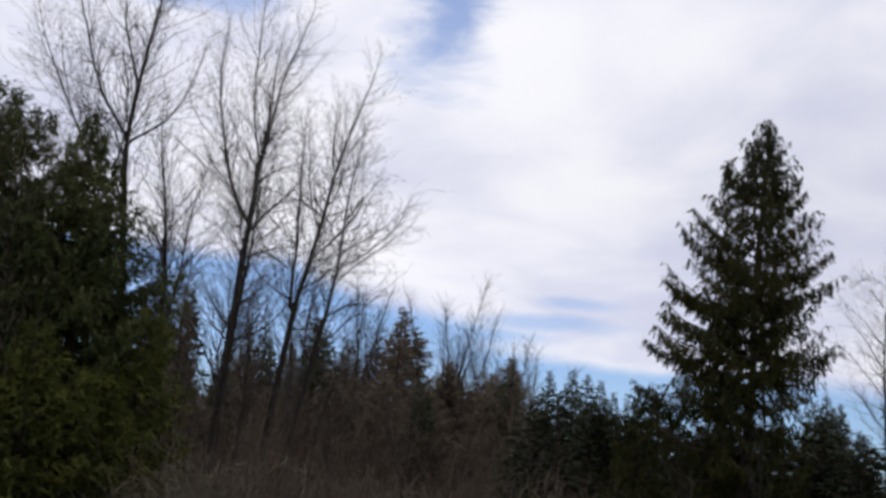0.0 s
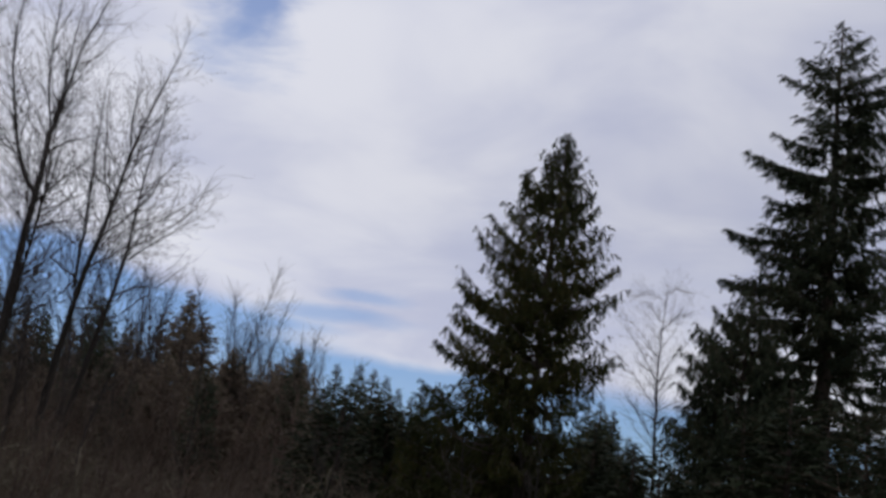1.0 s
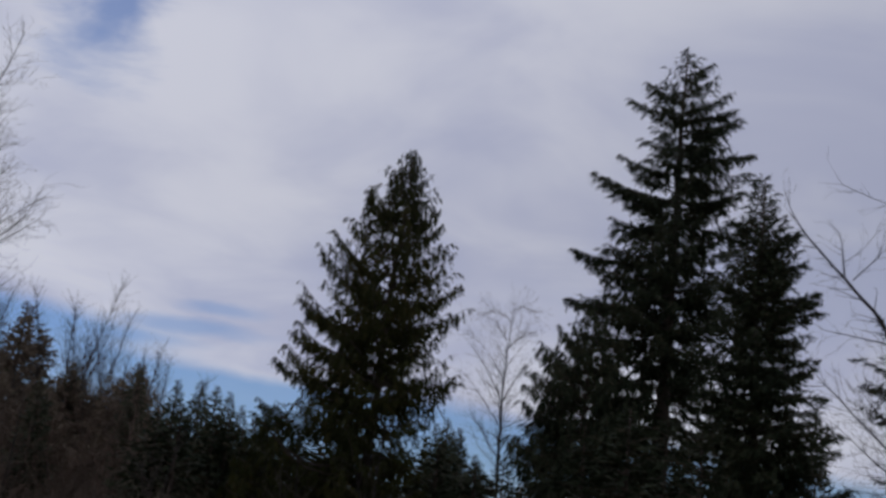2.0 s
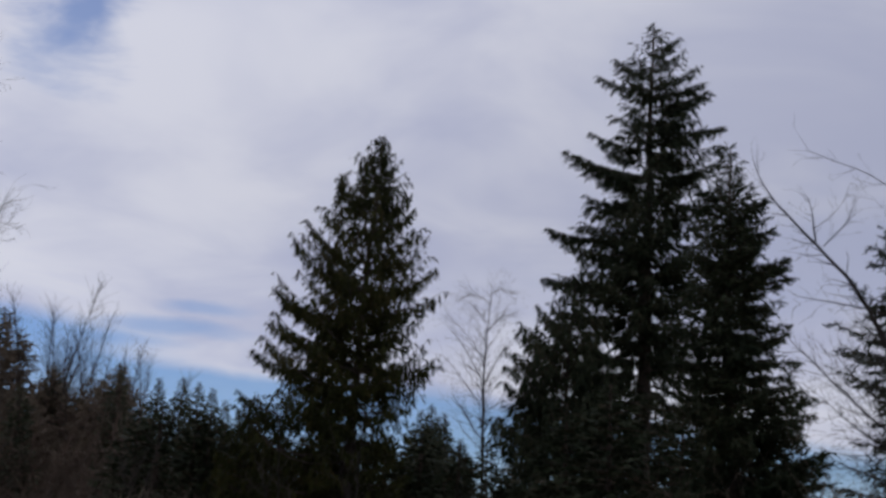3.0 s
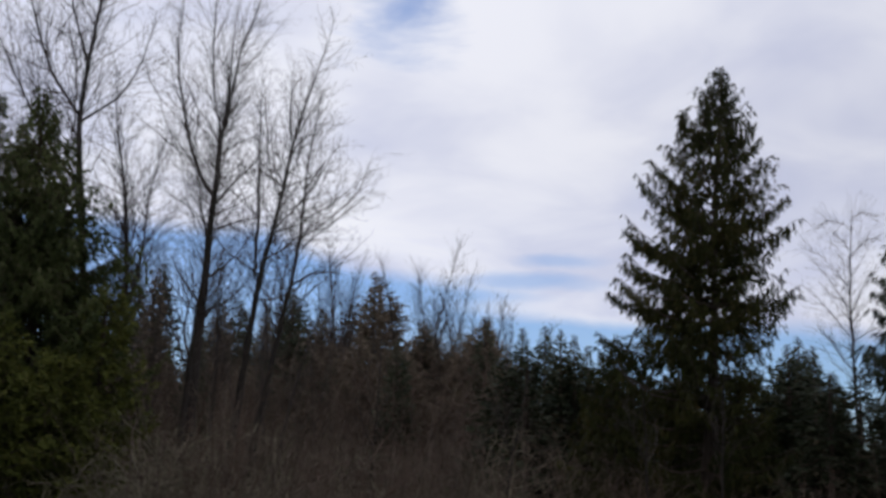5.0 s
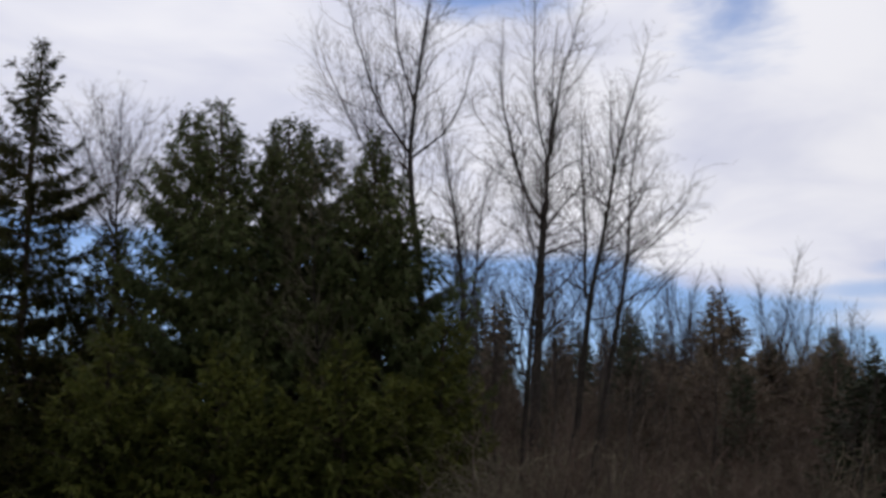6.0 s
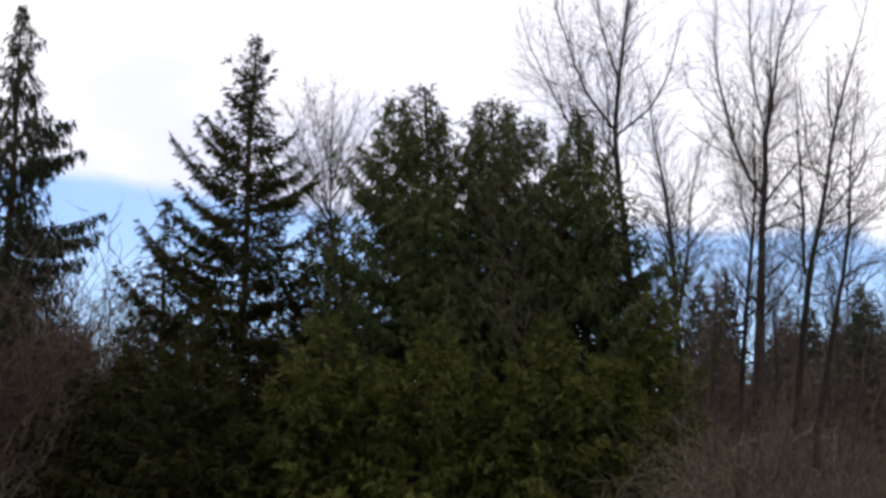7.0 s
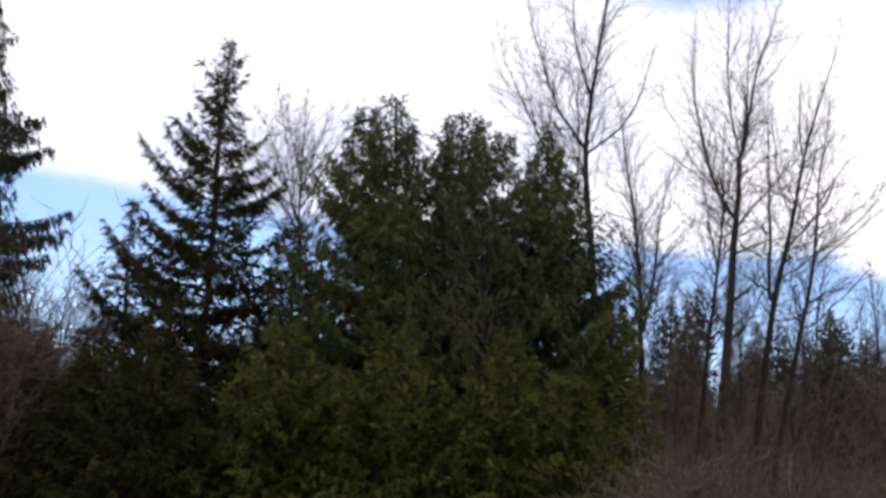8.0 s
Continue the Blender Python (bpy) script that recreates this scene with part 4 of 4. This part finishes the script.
def far_bare(seed, label):
    r = random.Random(seed)
    tree = thing("poplar_tree", (0, 0, -50), label, "tree", "far wood")
    segs = []
    for s in range(r.choice((2, 2, 3))):
        p, d, n = Vector((r.uniform(-0.4, 0.4), r.uniform(-0.4, 0.4), -0.3)), Vector((r.uniform(-0.07, 0.07), r.uniform(-0.07, 0.07), 1)).normalized(), 24
        top = 12.6 if s == 0 else r.uniform(10.2, 12.2)
        for i in range(n):
            d = (d + Vector((r.gauss(0, 0.03), r.gauss(0, 0.03), 0.03))).normalized()
            q = p + d * (top / n)
            segs.append((*p, *q, 0.010 + 0.09 * (1 - i / n), 0.010 + 0.09 * (1 - (i + 1) / n)))
            if i > 9:
                for _ in range(7):
                    a, side = r.uniform(0.25, 0.6), d.cross(Vector((r.gauss(0, 1), r.gauss(0, 1), r.gauss(0, 1)))).normalized()
                    grow(segs, r, q, d * math.cos(a) + side * math.sin(a), r.uniform(1.0, 2.4) * (1.35 - i / n), 0.008, 1, 0.02, 0.07, 0.42, 0.36, 0.0055)
            p = q
    part("twig_mass", mesh_of("twig_mass", *sticks(segs), TWIG), tree, kind="stuff")
    return tree


POPLARS = [far_bare(200 + k, "distant leafless tree with upright twigs above the wood") for k in range(4)]
for x, y, h in ((0.5, 74.7, 16.3), (-0.1, 75.7, 15.2), (1.7, 77.7, 15.6), (3.6, 75.7, 13.1), (5.3, 73.6, 12.5), (6.9, 79.5, 13.1), (-4.4, 71.5, 15.7), (-3.4, 73.6, 15.4),
                (-4.8, 69.5, 13.9), (-7.0, 67.3, 15.4), (-11.5, 60.0, 12.0), (-14.5, 63.0, 13.0), (-9.5, 66.0, 13.5), (-12.5, 57.0, 9.5), (-15.5, 58.0, 10.0), (-7.5, 58.0, 9.5), (-4.5, 60.0, 9.0), (-2.0, 64.0, 9.5), (2.0, 66.0, 9.0),
                (-11.6, 41.0, 9.0), (-10.4, 43.0, 10.0), (-9.0, 44.5, 8.6), (-6.6, 43.0, 9.6), (-4.6, 46.0, 9.0), (-12.6, 46.0, 10.6),
                (-5.1, 69.8, 14.8), (0.9, 70.0, 14.0), (3.9, 71.9, 13.1), (5.5, 75.8, 13.4), (6.1, 73.7, 12.5), (2.8, 77.9, 12.8)):
    set_down(POPLARS[int(abs(7 * x)) % 4], x, y, h / 12.8, 53 * x, 1.3)
for ob, (x, y) in zip(POPLARS, ((-19.0, 66.0), (-1.8, 92.0), (2.4, 90.0), (-6.0, 86.0))):
    ob.location, ob.scale = (x, y, 0), (0.85, 0.85, 0.85)


# ---- brush along the edge of the clearing ----
def bush(seed, mat, label):
    r = random.Random(seed)
    ob = thing("bare_shrub", (0, 0, -50), label, "shrub", "brush")
    for s in range(9):
        segs = []
        a, out = r.uniform(0, 2 * math.pi), r.uniform(0.1, 0.75)
        foot = Vector((0.5 * math.cos(a) * r.random(), 0.5 * math.sin(a) * r.random(), -0.15))
        grow(segs, r, foot, Vector((out * math.cos(a), out * math.sin(a), 1)).normalized(), r.uniform(2.2, 3.9), r.uniform(0.014, 0.030), 2, 0.0, 0.14, 0.8, 0.34)
        part("stem", mesh_of("stem", *sticks(segs), mat), ob)
    return ob


BUSHES = [bush(300 + k, m, w) for k, (m, w) in enumerate(((SHRUB, "leafless grey-brown thicket shrub"), (SHRUB, "leafless grey-brown thicket shrub"), (RED_SHRUB, "leafless reddish-brown thicket shrub"),
                                                         (RED_SHRUB, "leafless reddish-brown thicket shrub")))]


def sapling(seed, label):
    r = random.Random(seed)
    ob = thing("mossy_sapling", (0, 0, -50), label, "sapling", "saplings")
    segs = []
    for s in range(3):
        a = r.uniform(0, 2 * math.pi)
        grow(segs, r, Vector((0.2 * math.cos(a), 0.2 * math.sin(a), -0.15)), Vector((0.5 * math.cos(a), 0.5 * math.sin(a), 1)).normalized(), r.uniform(2.6, 3.6), r.uniform(0.024, 0.040), 2, -0.02, 0.24, 0.9, 0.24)
    part("branchwork", mesh_of("branchwork", *sticks(segs, 4), MOSSY), ob, kind="stuff")
    return ob


def thicket(seed, label):
    r = random.Random(seed)
    ob = thing("bare_thicket", (0, 0, -50), label, "shrub", "brush")
    for s in range(36):
        segs = []
        a, out = r.uniform(0, 2 * math.pi), r.uniform(0.05, 0.6)
        foot = Vector((0.7 * math.cos(a) * r.random(), 0.7 * math.sin(a) * r.random(), -0.15))
        grow(segs, r, foot, Vector((out * math.cos(a), out * math.sin(a), 1)).normalized(), r.uniform(1.8, 3.4), r.uniform(0.014, 0.026), 2, 0.0, 0.22, 0.9, 0.26, 0.006)
        part("stem", mesh_of("stem", *sticks(segs), SHRUB), ob)
    return ob


THICKETS = [thicket(350 + k, "dense leafless grey-brown thicket under conifers") for k in range(2)]
SAPLINGS = [sapling(330 + k, "leafless sapling with mossy arching branches in brush") for k in range(3)]


def brush(a0, a1, d0, d1, h0, h1, count):
    for k in range(count):
        a = radians(a0 + (a1 - a0) * (k + rnd.random()) / count)
        d = rnd.uniform(d0, d1)
        s = rnd.uniform(h0, h1) / 3.0
        set_down(rnd.choice(BUSHES), d * math.sin(a), d * math.cos(a), s, rnd.uniform(0, 360), rnd.uniform(0.9, 1.3))


brush(-11, 6, 23, 27, 1.8, 2.9, 15)
brush(-13, 5, 32, 38, 2.2, 3.2, 14)
brush(-16, 5, 53, 60, 5.4, 7.2, 19)
brush(6, 28, 26, 32, 1.6, 2.4, 9)
brush(24, 36, 24, 30, 1.6, 2.4, 4)
brush(30, 37, 19, 22, 1.4, 2.2, 4)
for k, (a, d, h) in enumerate(((-43.6, 34, 6.0), (-42.5, 34, 5.5), (-41.5, 34.5, 4.8), (-47.0, 36, 7.0), (-45.6, 38, 6.8), (-44.4, 36.5, 6.2), (-43.2, 38.5, 5.6), (-42.0, 38, 5.0),
                              (-46.8, 31, 4.4), (-44.8, 34, 7.0), (-43.8, 33, 6.8), (-43.0, 35, 6.6), (-42.2, 33.5, 5.9), (-41.4, 35, 5.2))):
    a = radians(a)
    set_down(THICKETS[k % 2], d * math.sin(a), d * math.cos(a), h / 3.0, 50 * k, 1.0)
for ob, (x, y) in zip(THICKETS, ((-33.0, 24.0), (-31.0, 22.0))):
    ob.location, ob.scale = (x, y, 0), (2.0, 2.0, 2.0)
brush(-50, -43.5, 35, 40, 5.4, 7.0, 5)
brush(-50, -42.5, 29, 33, 3.0, 4.6, 7)
brush(-44, -40.5, 36, 40, 4.2, 5.8, 7)
brush(29, 33, 24, 28, 2.2, 3.0, 3)
brush(32.8, 35.6, 22, 26, 3.2, 4.2, 4)
for ob, (x, y) in zip(BUSHES, ((-4.0, 36.0), (2.5, 38.0), (6.0, 36.5), (0.5, 40.0))):
    ob.location = (x, y, 0)
for k, (a, d, h) in enumerate(((-11.5, 29.5, 3.4), (-9.8, 31.0, 4.2), (-8.6, 28.0, 3.0), (-6.5, 30.0, 3.6), (-4.2, 28.5, 3.0), (0.5, 30.0, 3.2), (4.6, 31.0, 3.6), (-12.4, 25.5, 2.4),
                              (-13.2, 27.5, 2.8), (-10.6, 26.0, 2.6), (-43.5, 27.0, 2.6), (-45.0, 30.0, 3.4),
                              (-14.6, 26.5, 2.4), (-13.8, 25.0, 2.0), (-11.9, 27.5, 2.6), (-11.0, 24.5, 2.0), (-9.2, 25.5, 2.2), (-8.0, 27.0, 2.6), (-10.0, 28.5, 3.0),
                              (-13.6, 28.5, 3.6), (-12.8, 26.8, 3.2), (-12.0, 29.0, 3.6), (-11.2, 27.2, 3.0), (-9.4, 27.0, 2.8), (-8.8, 29.5, 3.2), (-7.2, 28.4, 2.8), (-5.4, 29.0, 3.0), (-2.8, 29.5, 2.8), (2.4, 30.0, 2.8),
                              (-13.2, 25.6, 2.2), (-11.2, 26.4, 2.4), (-8.6, 26.4, 2.2))):
    a = radians(a)
    set_down(SAPLINGS[k % 3], d * math.sin(a), d * math.cos(a), h / 3.0, 70 * k)
for ob, (x, y) in zip(SAPLINGS, ((-2.0, 34.0), (1.5, 33.0), (4.0, 34.5))):
    ob.location = (x, y, 0)
